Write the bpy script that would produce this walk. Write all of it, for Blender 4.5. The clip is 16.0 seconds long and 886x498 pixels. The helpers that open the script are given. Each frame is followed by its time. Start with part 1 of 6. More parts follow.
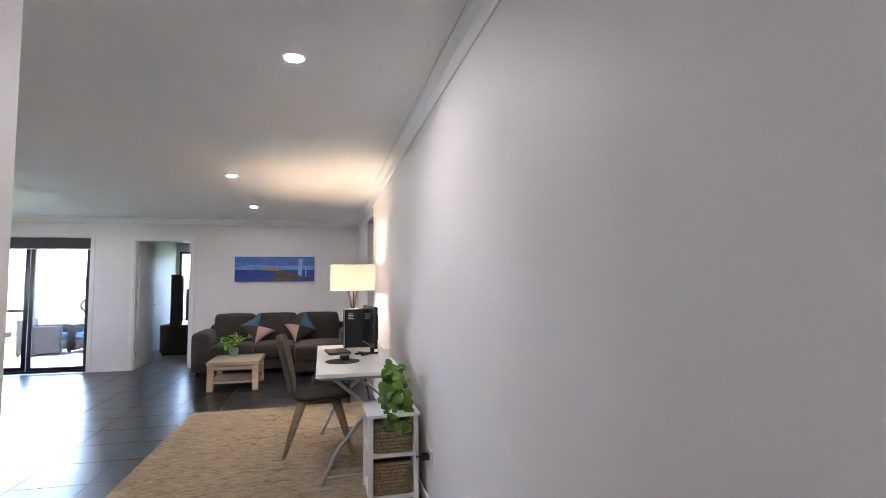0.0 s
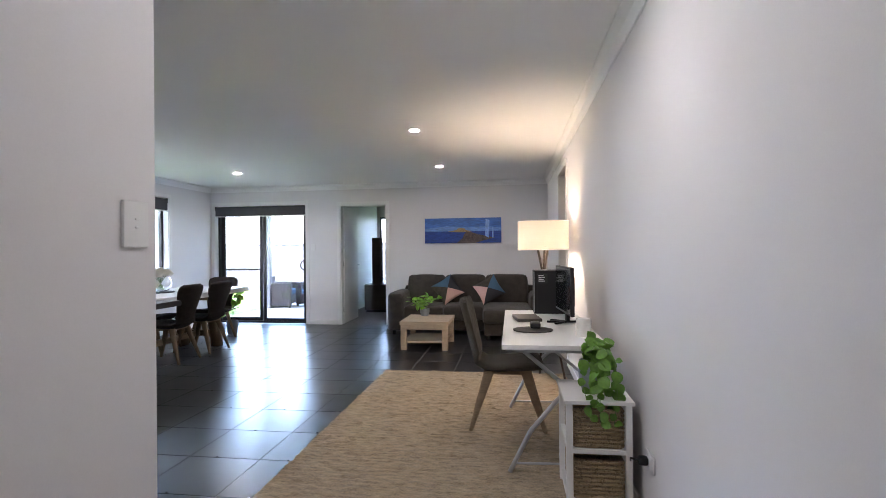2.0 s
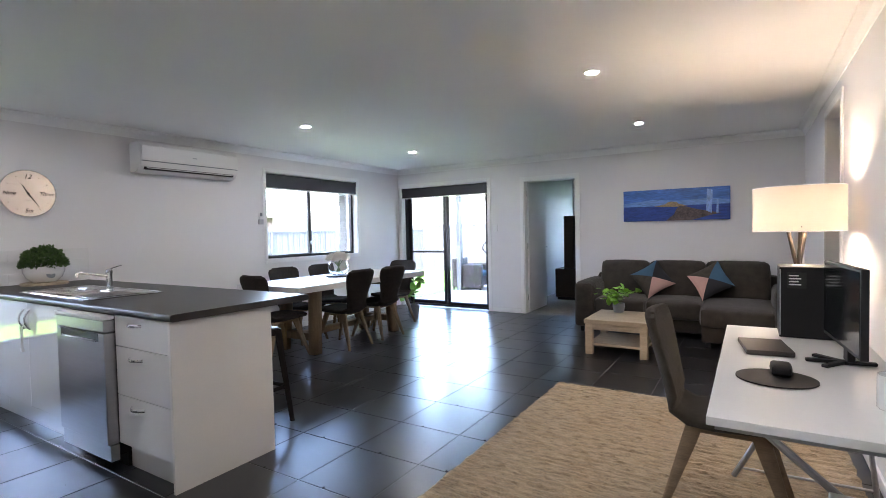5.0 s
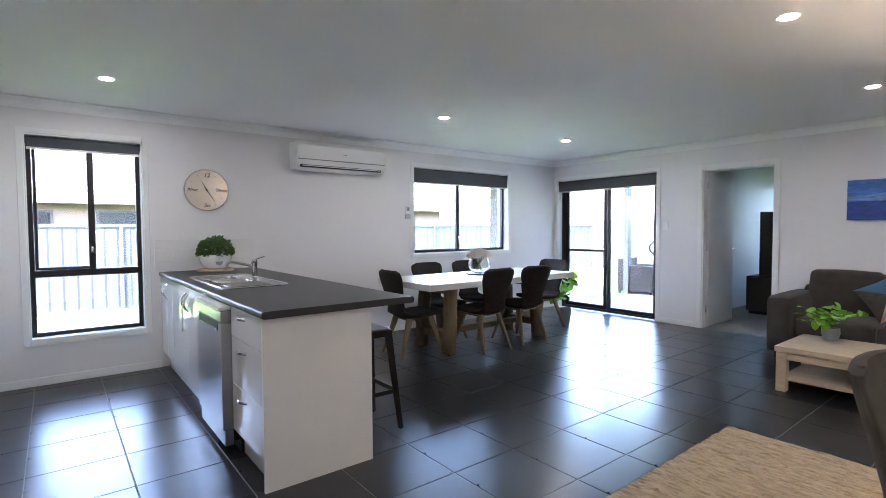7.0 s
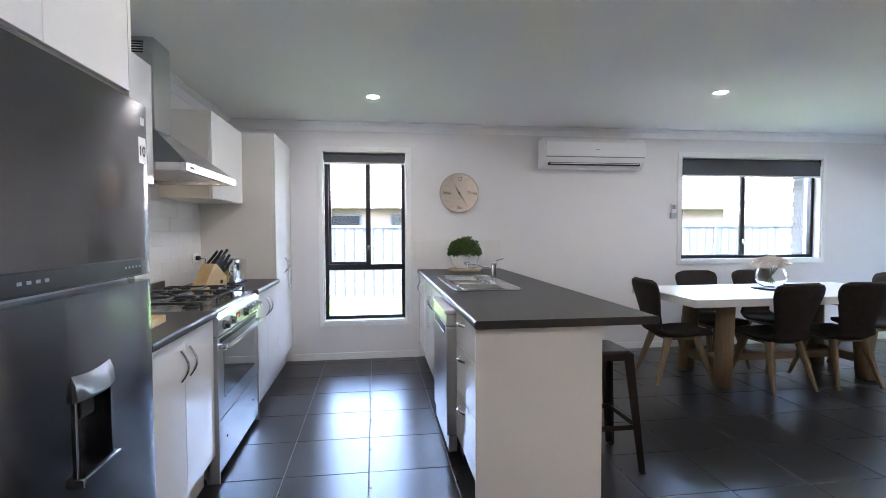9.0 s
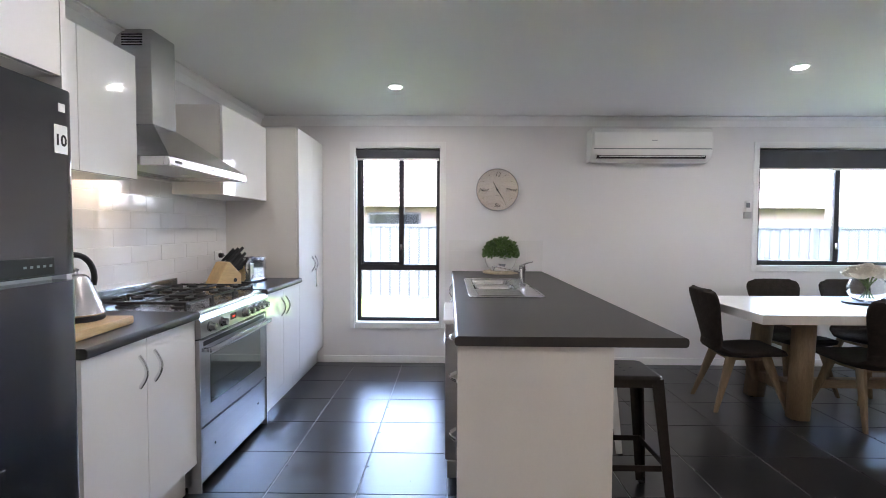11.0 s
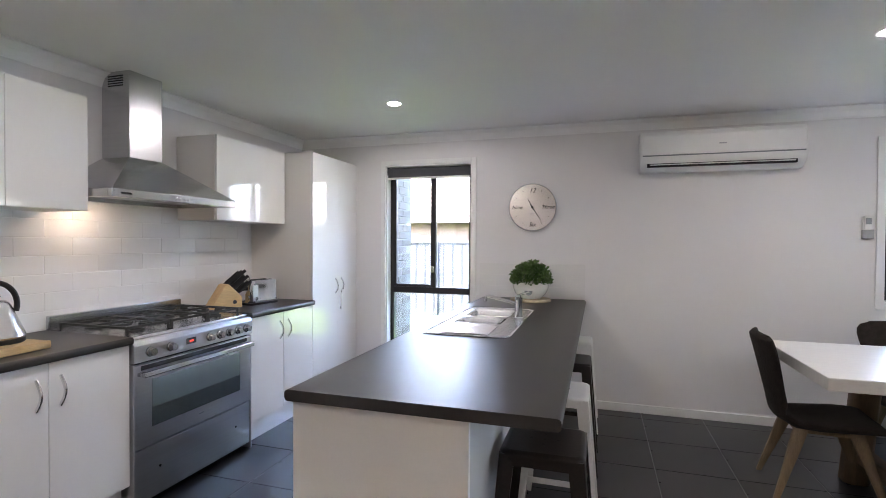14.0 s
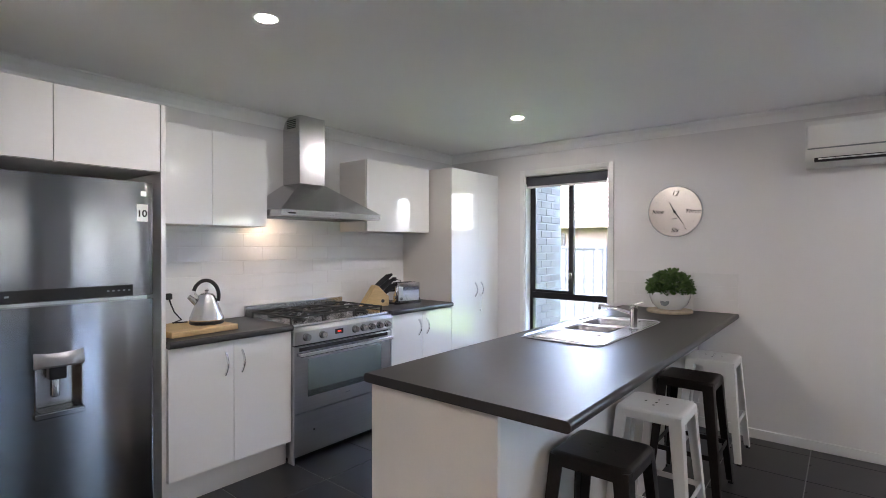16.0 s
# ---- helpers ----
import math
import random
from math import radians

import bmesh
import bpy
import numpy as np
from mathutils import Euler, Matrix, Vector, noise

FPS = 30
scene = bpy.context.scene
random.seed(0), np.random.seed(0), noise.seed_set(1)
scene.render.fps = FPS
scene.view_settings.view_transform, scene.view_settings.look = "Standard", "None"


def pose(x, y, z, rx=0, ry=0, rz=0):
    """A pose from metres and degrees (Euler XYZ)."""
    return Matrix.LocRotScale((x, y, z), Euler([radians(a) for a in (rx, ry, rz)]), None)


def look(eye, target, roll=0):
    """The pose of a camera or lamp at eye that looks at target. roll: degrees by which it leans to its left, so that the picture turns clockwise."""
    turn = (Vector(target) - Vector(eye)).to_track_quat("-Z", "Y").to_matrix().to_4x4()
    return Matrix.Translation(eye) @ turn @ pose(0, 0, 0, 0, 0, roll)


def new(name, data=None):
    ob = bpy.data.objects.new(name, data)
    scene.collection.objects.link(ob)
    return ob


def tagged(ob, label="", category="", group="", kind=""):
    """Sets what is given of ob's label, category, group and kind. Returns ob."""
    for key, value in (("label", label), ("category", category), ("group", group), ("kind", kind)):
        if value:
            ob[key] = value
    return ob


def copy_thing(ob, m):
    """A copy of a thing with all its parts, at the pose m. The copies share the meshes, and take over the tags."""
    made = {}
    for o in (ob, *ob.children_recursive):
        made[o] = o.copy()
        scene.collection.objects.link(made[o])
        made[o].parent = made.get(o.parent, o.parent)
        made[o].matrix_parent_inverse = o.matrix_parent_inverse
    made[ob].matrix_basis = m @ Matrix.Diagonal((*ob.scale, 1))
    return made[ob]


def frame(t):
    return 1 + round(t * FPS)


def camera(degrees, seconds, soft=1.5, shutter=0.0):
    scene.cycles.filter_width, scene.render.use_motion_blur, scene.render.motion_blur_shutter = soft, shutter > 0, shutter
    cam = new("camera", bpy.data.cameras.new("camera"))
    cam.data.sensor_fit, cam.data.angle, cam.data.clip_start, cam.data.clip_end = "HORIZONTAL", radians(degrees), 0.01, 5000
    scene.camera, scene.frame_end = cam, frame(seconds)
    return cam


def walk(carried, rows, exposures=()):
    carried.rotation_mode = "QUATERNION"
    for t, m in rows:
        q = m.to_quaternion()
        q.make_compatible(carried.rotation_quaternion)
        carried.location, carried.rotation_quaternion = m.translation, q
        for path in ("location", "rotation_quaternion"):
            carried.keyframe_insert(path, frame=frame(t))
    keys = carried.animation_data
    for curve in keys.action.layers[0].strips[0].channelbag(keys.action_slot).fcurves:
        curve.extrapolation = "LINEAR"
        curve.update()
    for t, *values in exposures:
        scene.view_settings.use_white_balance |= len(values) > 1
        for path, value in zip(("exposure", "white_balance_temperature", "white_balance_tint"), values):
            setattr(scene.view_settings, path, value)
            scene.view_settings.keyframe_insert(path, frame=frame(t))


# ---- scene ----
cam = camera(83.7, 16.0, soft=0.9)
PATH = [
    (0, (0.286, 0.435, 1.301), (0.759, 2.373, 1.443), -0.5),
    (0.5, (0.282, 0.522, 1.269), (0.533, 2.502, 1.398), -0.5),
    (1, (0.321, 0.682, 1.26), (0.351, 2.679, 1.348), -0.5),
    (1.5, (0.335, 0.82, 1.247), (0.196, 2.815, 1.296), -0.6),
    (2, (0.305, 1.025, 1.244), (0.032, 3.007, 1.252), -0.6),
    (2.5, (0.27, 1.187, 1.271), (-0.112, 3.15, 1.244), -0.6),
    (3, (0.276, 1.373, 1.285), (-0.223, 3.309, 1.241), -0.7),
    (3.5, (0.308, 1.531, 1.268), (-0.325, 3.428, 1.223), -0.6),
    (4, (0.349, 1.71, 1.292), (-0.424, 3.553, 1.237), -0.7),
    (6.3, (0.364, 2.436, 1.279), (-1.002, 3.894, 1.199), -0.7),
    (6.5, (0.371, 2.481, 1.306), (-1.038, 3.898, 1.222), -0.4),
    (7, (0.345, 2.629, 1.306), (-1.226, 3.865, 1.224), -0.3),
    (7.5, (0.286, 2.723, 1.308), (-1.438, 3.734, 1.228), -0.3),
    (8, (0.195, 2.803, 1.309), (-1.65, 3.571, 1.232), -0.3),
    (8.5, (0.134, 2.874, 1.319), (-1.795, 3.4, 1.243), -0.2),
    (9, (0.104, 2.963, 1.318), (-1.875, 3.237, 1.241), -0.2),
    (9.2, (0.092, 2.989, 1.313), (-1.897, 3.184, 1.235), -0.1),
    (11.3, (-0.219, 3.489, 1.322), (-2.217, 3.452, 1.24), 0.3),
    (11.5, (-0.247, 3.571, 1.325), (-2.244, 3.525, 1.242), 0.3),
    (12, (-0.306, 3.777, 1.347), (-2.303, 3.722, 1.262), 0.3),
    (12.5, (-0.357, 3.959, 1.371), (-2.353, 3.87, 1.287), 0.3),
    (13, (-0.458, 4.146, 1.389), (-2.449, 3.968, 1.314), 0.3),
    (13.5, (-0.588, 4.254, 1.396), (-2.559, 3.916, 1.349), 0.4),
    (14, (-0.653, 4.382, 1.399), (-2.562, 3.785, 1.369), 0.3),
    (14.5, (-0.656, 4.454, 1.405), (-2.467, 3.605, 1.384), 0.3),
    (15, (-0.63, 4.585, 1.41), (-2.333, 3.536, 1.399), 0.2),
    (15.5, (-0.65, 4.734, 1.419), (-2.27, 3.562, 1.409), 0.1),
    (16, (-0.696, 4.91, 1.425), (-2.247, 3.648, 1.41), 0.1),
]
walk(cam, [(t, look(eye, target, roll)) for t, eye, target, roll in PATH], [(0, 5.85, 6300, 19), (2.5, 5.69, 6200, 17), (4, 5.70, 6200, 17), (7, 5.79, 6050, 16), (9, 5.88, 6100, 16), (12.5, 5.79, 6450, 18), (16, 5.71, 6450, 18)])

# ---- light ----
world = bpy.data.worlds.new("sky")
scene.world = world
world.use_nodes = True
wn = world.node_tree.nodes
sky = wn.new("ShaderNodeTexSky")
sky.sky_type, sky.sun_disc = "NISHITA", False
sky.sun_elevation, sky.sun_rotation = radians(50), radians(150)
sky.air_density, sky.dust_density, sky.ozone_density = 1.0, 4.0, 1.0
wn["Background"].inputs["Strength"].default_value = 0.15
world.node_tree.links.new(sky.outputs[0], wn["Background"].inputs["Color"])

sun = new("sun", bpy.data.lights.new("sun", "SUN"))
sun.data.energy, sun.data.angle, sun.data.color = 1.2, radians(15), (1.0, 0.96, 0.9)
sun.matrix_world = look((0, 0, 20), (0 - 8 * math.sin(radians(150)), 0 - 8 * math.cos(radians(150)), 20 - 8 * math.tan(radians(50))))


# ---- materials ----
def material(name, col, rough=0.5, metal=0.0, var=0.06, scale=6.0, fine=90.0, bump=0.0, coat=0.0, spec=0.5, stretch=(1, 1, 1), rvar=0.0, island=0.0, sheen=0.0, aniso=0.0):
    """Principled surface with colour variation at two scales, fine relief and uneven gloss."""
    m = bpy.data.materials.new(name)
    m.use_nodes = True
    n, l = m.node_tree.nodes, m.node_tree.links
    p = n["Principled BSDF"]
    p.inputs["Metallic"].default_value = metal
    p.inputs["Roughness"].default_value = rough
    p.inputs["Coat Weight"].default_value = coat
    p.inputs["Coat Roughness"].default_value = 0.05
    p.inputs["Specular IOR Level"].default_value = spec
    p.inputs["Sheen Weight"].default_value = sheen
    tc = n.new("ShaderNodeTexCoord")
    mp = n.new("ShaderNodeMapping")
    mp.inputs["Scale"].default_value = stretch
    l.new(tc.outputs["Object"], mp.inputs["Vector"])
    big, small = n.new("ShaderNodeTexNoise"), n.new("ShaderNodeTexNoise")
    big.inputs["Scale"].default_value, small.inputs["Scale"].default_value = scale, fine
    big.inputs["Detail"].default_value, small.inputs["Detail"].default_value = 4, 3
    for t in (big, small):
        l.new(mp.outputs[0], t.inputs["Vector"])
    add = n.new("ShaderNodeMath")
    add.operation = "ADD"
    l.new(big.outputs["Fac"], add.inputs[0])
    l.new(small.outputs["Fac"], add.inputs[1])
    src = add.outputs[0]
    if island:
        info = n.new("ShaderNodeObjectInfo")
        mul = n.new("ShaderNodeMath")
        mul.operation = "MULTIPLY_ADD"
        mul.inputs[1].default_value = island
        l.new(info.outputs["Random"], mul.inputs[0])
        l.new(src, mul.inputs[2])
        src = mul.outputs[0]
    ramp = n.new("ShaderNodeMapRange")
    ramp.inputs["From Min"].default_value, ramp.inputs["From Max"].default_value = 0.6, 1.4 + island
    ramp.inputs["To Min"].default_value, ramp.inputs["To Max"].default_value = 1 - var, 1 + var
    l.new(src, ramp.inputs["Value"])
    mix = n.new("ShaderNodeMix")
    mix.data_type, mix.blend_type = "RGBA", "MULTIPLY"
    mix.inputs["Factor"].default_value = 1.0
    mix.inputs["A"].default_value = (*col, 1)
    l.new(ramp.outputs[0], mix.inputs["B"])
    l.new(mix.outputs["Result"], p.inputs["Base Color"])
    if rvar:
        rr = n.new("ShaderNodeMapRange")
        rr.inputs["From Min"].default_value, rr.inputs["From Max"].default_value = 0.3, 0.7
        rr.inputs["To Min"].default_value, rr.inputs["To Max"].default_value = max(0.02, rough - rvar), rough + rvar
        l.new(big.outputs["Fac"], rr.inputs["Value"])
        l.new(rr.outputs[0], p.inputs["Roughness"])
    if bump:
        b = n.new("ShaderNodeBump")
        b.inputs["Strength"].default_value, b.inputs["Distance"].default_value = bump, 0.004
        l.new(small.outputs["Fac"], b.inputs["Height"])
        l.new(b.outputs[0], p.inputs["Normal"])
    if aniso:
        tg = n.new("ShaderNodeTangent")
        tg.direction_type, tg.axis = "RADIAL", "Z"
        p.inputs["Anisotropic"].default_value, p.inputs["Anisotropic Rotation"].default_value = aniso, 0.25
        l.new(tg.outputs[0], p.inputs["Tangent"])
    return m


def glowing(name, col, strength):
    m = bpy.data.materials.new(name)
    m.use_nodes = True
    p = m.node_tree.nodes["Principled BSDF"]
    p.inputs["Base Color"].default_value = (*col, 1)
    p.inputs["Emission Color"].default_value = (*col, 1)
    p.inputs["Emission Strength"].default_value = strength
    return m


def clear(name, col=(1, 1, 1), rough=0.0, ior=1.45):
    m = bpy.data.materials.new(name)
    m.use_nodes = True
    p = m.node_tree.nodes["Principled BSDF"]
    p.inputs["Base Color"].default_value = (*col, 1)
    p.inputs["Transmission Weight"].default_value = 1.0
    p.inputs["Roughness"].default_value = rough
    p.inputs["IOR"].default_value = ior
    return m


def weave(name, col, dark, pitch, rough=0.9, depth=0.6):
    """Woven fibre: two crossed bands with noise, in relief."""
    m = material(name, col, rough, var=0.25, scale=14, fine=120, sheen=0.2)
    n, l = m.node_tree.nodes, m.node_tree.links
    p = n["Principled BSDF"]
    tc = n["Texture Coordinate"]
    wv = n.new("ShaderNodeTexWave")
    wv.bands_direction = "Y"
    wv.inputs["Scale"].default_value = 0.314 / pitch
    wv.inputs["Distortion"].default_value = 7.0
    wv.inputs["Detail"].default_value = 3
    wv.inputs["Detail Scale"].default_value = 4
    l.new(tc.outputs["Object"], wv.inputs["Vector"])
    old = p.inputs["Base Color"].links[0].from_socket
    mix = n.new("ShaderNodeMix")
    mix.data_type = "RGBA"
    mix.inputs["B"].default_value = (*dark, 1)
    inv = n.new("ShaderNodeMapRange")
    inv.inputs["From Min"].default_value, inv.inputs["From Max"].default_value = 0.45, 0.0
    inv.inputs["To Max"].default_value = depth
    l.new(wv.outputs["Fac"], inv.inputs["Value"])
    l.new(inv.outputs[0], mix.inputs["Factor"])
    l.new(old, mix.inputs["A"])
    l.new(mix.outputs["Result"], p.inputs["Base Color"])
    b = n.new("ShaderNodeBump")
    b.inputs["Strength"].default_value, b.inputs["Distance"].default_value = 0.8, 0.006
    l.new(wv.outputs["Fac"], b.inputs["Height"])
    l.new(b.outputs[0], p.inputs["Normal"])
    return m


WALL = material("wall_paint", (0.755, 0.74, 0.74), 0.55, var=0.025, scale=1.5, fine=220, bump=0.06)
CEIL = material("ceiling_paint", (0.89, 0.89, 0.885), 0.75, var=0.02, scale=1.2, fine=200, bump=0.05)
TRIM = material("white_gloss_trim", (0.8, 0.8, 0.79), 0.36, var=0.02, scale=4)
TILE = material("charcoal_tile", (0.011, 0.0115, 0.0135), 0.285, spec=0.6, var=0.14, scale=5, fine=120, bump=0.02, rvar=0.015, island=0.25)
GROUT = material("grout", (0.30, 0.30, 0.295), 0.9, var=0.2, bump=0.3)
CARPET = material("carpet", (0.15, 0.145, 0.145), 0.95, var=0.2, fine=300, bump=0.8, sheen=0.3)
CABINET = material("gloss_white_laminate", (0.8, 0.795, 0.78), 0.06, var=0.012, scale=2, coat=0.15)
PANEL = material("matt_white_laminate", (0.76, 0.735, 0.70), 0.4, var=0.02, scale=3)
WORKTOP = material("charcoal_laminate", (0.024, 0.022, 0.022), 0.39, var=0.12, scale=25, fine=350, bump=0.02, rvar=0.0)
FRIDGE = material("dark_brushed_steel", (0.21, 0.21, 0.22), 0.15, 1.0, var=0.06, scale=2, fine=60, stretch=(1, 1, 25), aniso=0.9)
DOORPAINT = material("satin_door_paint", (0.76, 0.76, 0.755), 0.5, var=0.02, scale=3)
STEEL = material("brushed_steel", (0.38, 0.38, 0.39), 0.19, 1.0, var=0.06, scale=2, fine=60, stretch=(1, 1, 25), aniso=0.8)
STEELH = material("brushed_steel_level", (0.55, 0.55, 0.56), 0.27, 1.0, var=0.08, scale=3, fine=60, stretch=(0.6, 0.6, 30), bump=0.02)
PALESTEEL = material("pale_brushed_steel", (0.43, 0.43, 0.445), 0.31, 1.0, var=0.06, scale=3, fine=60, stretch=(0.6, 0.6, 30), bump=0.02)
GREYSTEEL = material("satin_dark_steel", (0.20, 0.20, 0.21), 0.36, 1.0, var=0.06, scale=4, fine=80)
CHROME = material("chrome", (0.75, 0.75, 0.76), 0.08, 1.0, var=0.03)
SCREEN = material("dark_screen", (0.008, 0.009, 0.011), 0.12, var=0.05)
BLACK = material("black_plastic", (0.011, 0.011, 0.012), 0.45, spec=0.35, var=0.2, fine=200, bump=0.05)
FRAME = material("black_powder_coat", (0.012, 0.013, 0.016), 0.4, var=0.15, fine=240, bump=0.03)
IRON = material("cast_iron", (0.02, 0.02, 0.02), 0.6, var=0.3, fine=200, bump=0.2)
OVENGLASS = material("oven_glass", (0.27, 0.33, 0.335), 0.04, 0.9, var=0.06, coat=0.5)
GLASS = clear("window_glass", (0.98, 0.99, 0.99))
VASEGLASS = clear("vase_glass", (0.97, 0.98, 0.98))
BLIND = material("charcoal_blind_fabric", (0.07, 0.073, 0.085), 0.8, var=0.12, fine=260, bump=0.2)
SUBWAY = material("white_glazed_tile", (0.76, 0.75, 0.74), 0.07, var=0.012, scale=2.2, fine=12, bump=0.015, coat=0.3, island=0.2)
WGROUT = material("pale_grout", (0.76, 0.75, 0.735), 0.8, var=0.08)
TWEED = material("grey_brown_tweed", (0.025, 0.0195, 0.0165), 0.92, spec=0.25, var=0.45, scale=30, fine=420, bump=0.5, sheen=0.03)
SOFA = material("charcoal_sofa_fabric", (0.04, 0.033, 0.027), 0.95, var=0.4, scale=12, fine=500, bump=0.5, sheen=0.12)
CHAIRFAB = material("olive_grey_fabric", (0.062, 0.053, 0.042), 0.95, spec=0.25, var=0.35, scale=20, fine=450, bump=0.5, sheen=0.05)
OAK = material("weathered_oak", (0.20, 0.14, 0.082), 0.6, var=0.3, scale=3, fine=28, stretch=(14, 14, 1), bump=0.15)
OAKX = material("washed_oak_level", (0.42, 0.345, 0.25), 0.6, var=0.25, scale=3, fine=25, stretch=(1, 12, 12), bump=0.15)
OAKY = material("dull_oak_level", (0.26, 0.19, 0.12), 0.6, var=0.3, scale=3, fine=25, stretch=(12, 1, 12), bump=0.15)
BAMBOO = material("bamboo_board", (0.55, 0.38, 0.18), 0.45, var=0.18, scale=3, fine=22, stretch=(1, 14, 8), bump=0.05)
TABLETOP = material("pale_table_top", (0.76, 0.74, 0.71), 0.3, var=0.06, scale=5, fine=40, stretch=(8, 1, 1), bump=0.04)
WHITEMETAL = material("white_painted_metal", (0.75, 0.75, 0.74), 0.35, var=0.04, fine=150)
BLACKMETAL = material("worn_black_metal", (0.010, 0.007, 0.006), 0.36, 0.0, spec=0.3, var=0.5, scale=15, fine=80, bump=0.06)
SILVERMETAL = material("silver_painted_metal", (0.45, 0.46, 0.48), 0.35, 0.7, var=0.06)
WHITEBOARD = material("white_melamine", (0.8, 0.8, 0.79), 0.3, var=0.02, scale=4)
PLASTIC = material("white_plastic", (0.78, 0.78, 0.77), 0.35, var=0.015)
CERAMIC = material("white_ceramic", (0.78, 0.77, 0.75), 0.15, var=0.03, coat=0.3)
GREYPOT = material("grey_ceramic", (0.22, 0.24, 0.26), 0.5, var=0.15, bump=0.1)
JUTE = material("jute_rug", (0.31, 0.245, 0.165), 0.95, spec=0.2, var=0.55, scale=20, fine=120, stretch=(0.7, 2.6, 1.0), bump=1.0, sheen=0.1)
WICKER = weave("basket_weave", (0.36, 0.27, 0.15), (0.12, 0.08, 0.04), 0.014, depth=0.8)
RATTAN = weave("grey_rattan", (0.038, 0.029, 0.024), (0.008, 0.007, 0.006), 0.02, depth=0.8)
LEAF = material("bright_leaf", (0.19, 0.42, 0.04), 0.4, var=0.35, scale=18, fine=60, bump=0.1)
LEAFD = material("pothos_leaf", (0.095, 0.225, 0.02), 0.45, var=0.4, scale=14, fine=60, bump=0.1)
BOX = material("box_leaf", (0.065, 0.125, 0.025), 0.55, var=0.5, scale=40, fine=90)
PETAL = material("white_petal", (0.8, 0.77, 0.70), 0.6, var=0.06, scale=20)
STEM = material("green_stem", (0.12, 0.2, 0.06), 0.5, var=0.2)
GRASS = material("lawn", (0.07, 0.12, 0.03), 0.9, spec=0.1, var=0.35, scale=1.5, fine=60, bump=0.5)
CONCRETE = material("concrete", (0.34, 0.335, 0.33), 0.85, var=0.12, scale=2, fine=80, bump=0.2)
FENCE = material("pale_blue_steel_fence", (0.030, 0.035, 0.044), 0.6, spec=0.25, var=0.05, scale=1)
BRICK = material("brown_brick", (0.15, 0.11, 0.095), 0.85, var=0.2, scale=9, fine=90, bump=0.4, island=0.8)
OWNBRICK = material("dark_brown_brick", (0.085, 0.072, 0.066), 0.85, var=0.25, scale=9, fine=90, bump=0.4, island=0.8)
OWNMORTAR = material("grey_mortar", (0.13, 0.125, 0.12), 0.9, var=0.15, bump=0.3)
ROOF = material("pale_roof_tile", (0.30, 0.29, 0.28), 0.75, var=0.15, scale=2)
SOFFIT = material("soffit", (0.3, 0.3, 0.295), 0.7, var=0.03)
DARKROOM = material("dark_timber", (0.05, 0.035, 0.025), 0.45, var=0.3, stretch=(1, 8, 8), fine=20)
PINK = material("blush_cotton", (0.55, 0.34, 0.30), 0.9, var=0.15, fine=350, bump=0.3)
POST = material("grey_post_paint", (0.09, 0.09, 0.095), 0.5, var=0.1)
TEAL = material("slate_blue_cotton", (0.05, 0.115, 0.19), 0.9, var=0.2, fine=350, bump=0.3)
NAVY = material("charcoal_cotton", (0.025, 0.025, 0.03), 0.9, var=0.2, fine=350, bump=0.3)
LED = glowing("lit_diffuser", (1.0, 0.95, 0.89), 14.5)
REDLED = glowing("red_display", (1.0, 0.06, 0.03), 0.03)


# ---- building blocks ----
HOME = {}


def thing(name, at, label="", category="", group="", kind="", turn=0.0):
    """An Empty at a thing's base, which its parts hang on."""
    ob = new(name)
    ob.empty_display_size = 0.1
    ob.matrix_world = pose(*at, 0, 0, turn)
    HOME[ob] = ob.matrix_world.copy()
    return tagged(ob, label, category, group, kind)


def smooth(me, angle=35):
    for p in me.polygons:
        p.use_smooth = True
    me.set_sharp_from_angle(angle=radians(angle))
    # broad level faces stay truly flat, only their bevels are soft
    for p in me.polygons:
        if max(abs(c) for c in p.normal) > 0.9999 and p.area > 0.0015:
            p.use_smooth = False


def part(name, bm, material, parent=None, label="", local=True, soft=True):
    """One mesh object under a thing or a part; local=False: its points are in the world."""
    me = bpy.data.meshes.new(name)
    if parent is not None and not local:
        bm.transform(HOME[parent].inverted())
    bmesh.ops.recalc_face_normals(bm, faces=bm.faces)
    bm.to_mesh(me)
    bm.free()
    if soft:
        smooth(me)
    me.materials.append(material)
    ob = new(name, me)
    if parent is not None:
        ob.parent = parent
        HOME[ob] = HOME[parent]
    else:
        HOME[ob] = Matrix.Identity(4)
    return tagged(ob, label)


def add_box(bm, x0, x1, y0, y1, z0, z1, m=None):
    vs = [bm.verts.new((x, y, z)) for x in (x0, x1) for y in (y0, y1) for z in (z0, z1)]
    if m is not None:
        for v in vs:
            v.co = m @ v.co
    for f in ((0, 1, 3, 2), (4, 6, 7, 5), (0, 4, 5, 1), (2, 3, 7, 6), (0, 2, 6, 4), (1, 5, 7, 3)):
        bm.faces.new([vs[i] for i in f])
    return vs


def box(x0, x1, y0, y1, z0, z1, bev=0.0, seg=2, m=None):
    bm = bmesh.new()
    add_box(bm, min(x0, x1), max(x0, x1), min(y0, y1), max(y0, y1), min(z0, z1), max(z0, z1))
    if bev:
        bmesh.ops.bevel(bm, geom=bm.edges[:], offset=bev, segments=seg, profile=0.5, affect="EDGES", clamp_overlap=True)
    if m is not None:
        bm.transform(m)
    return bm


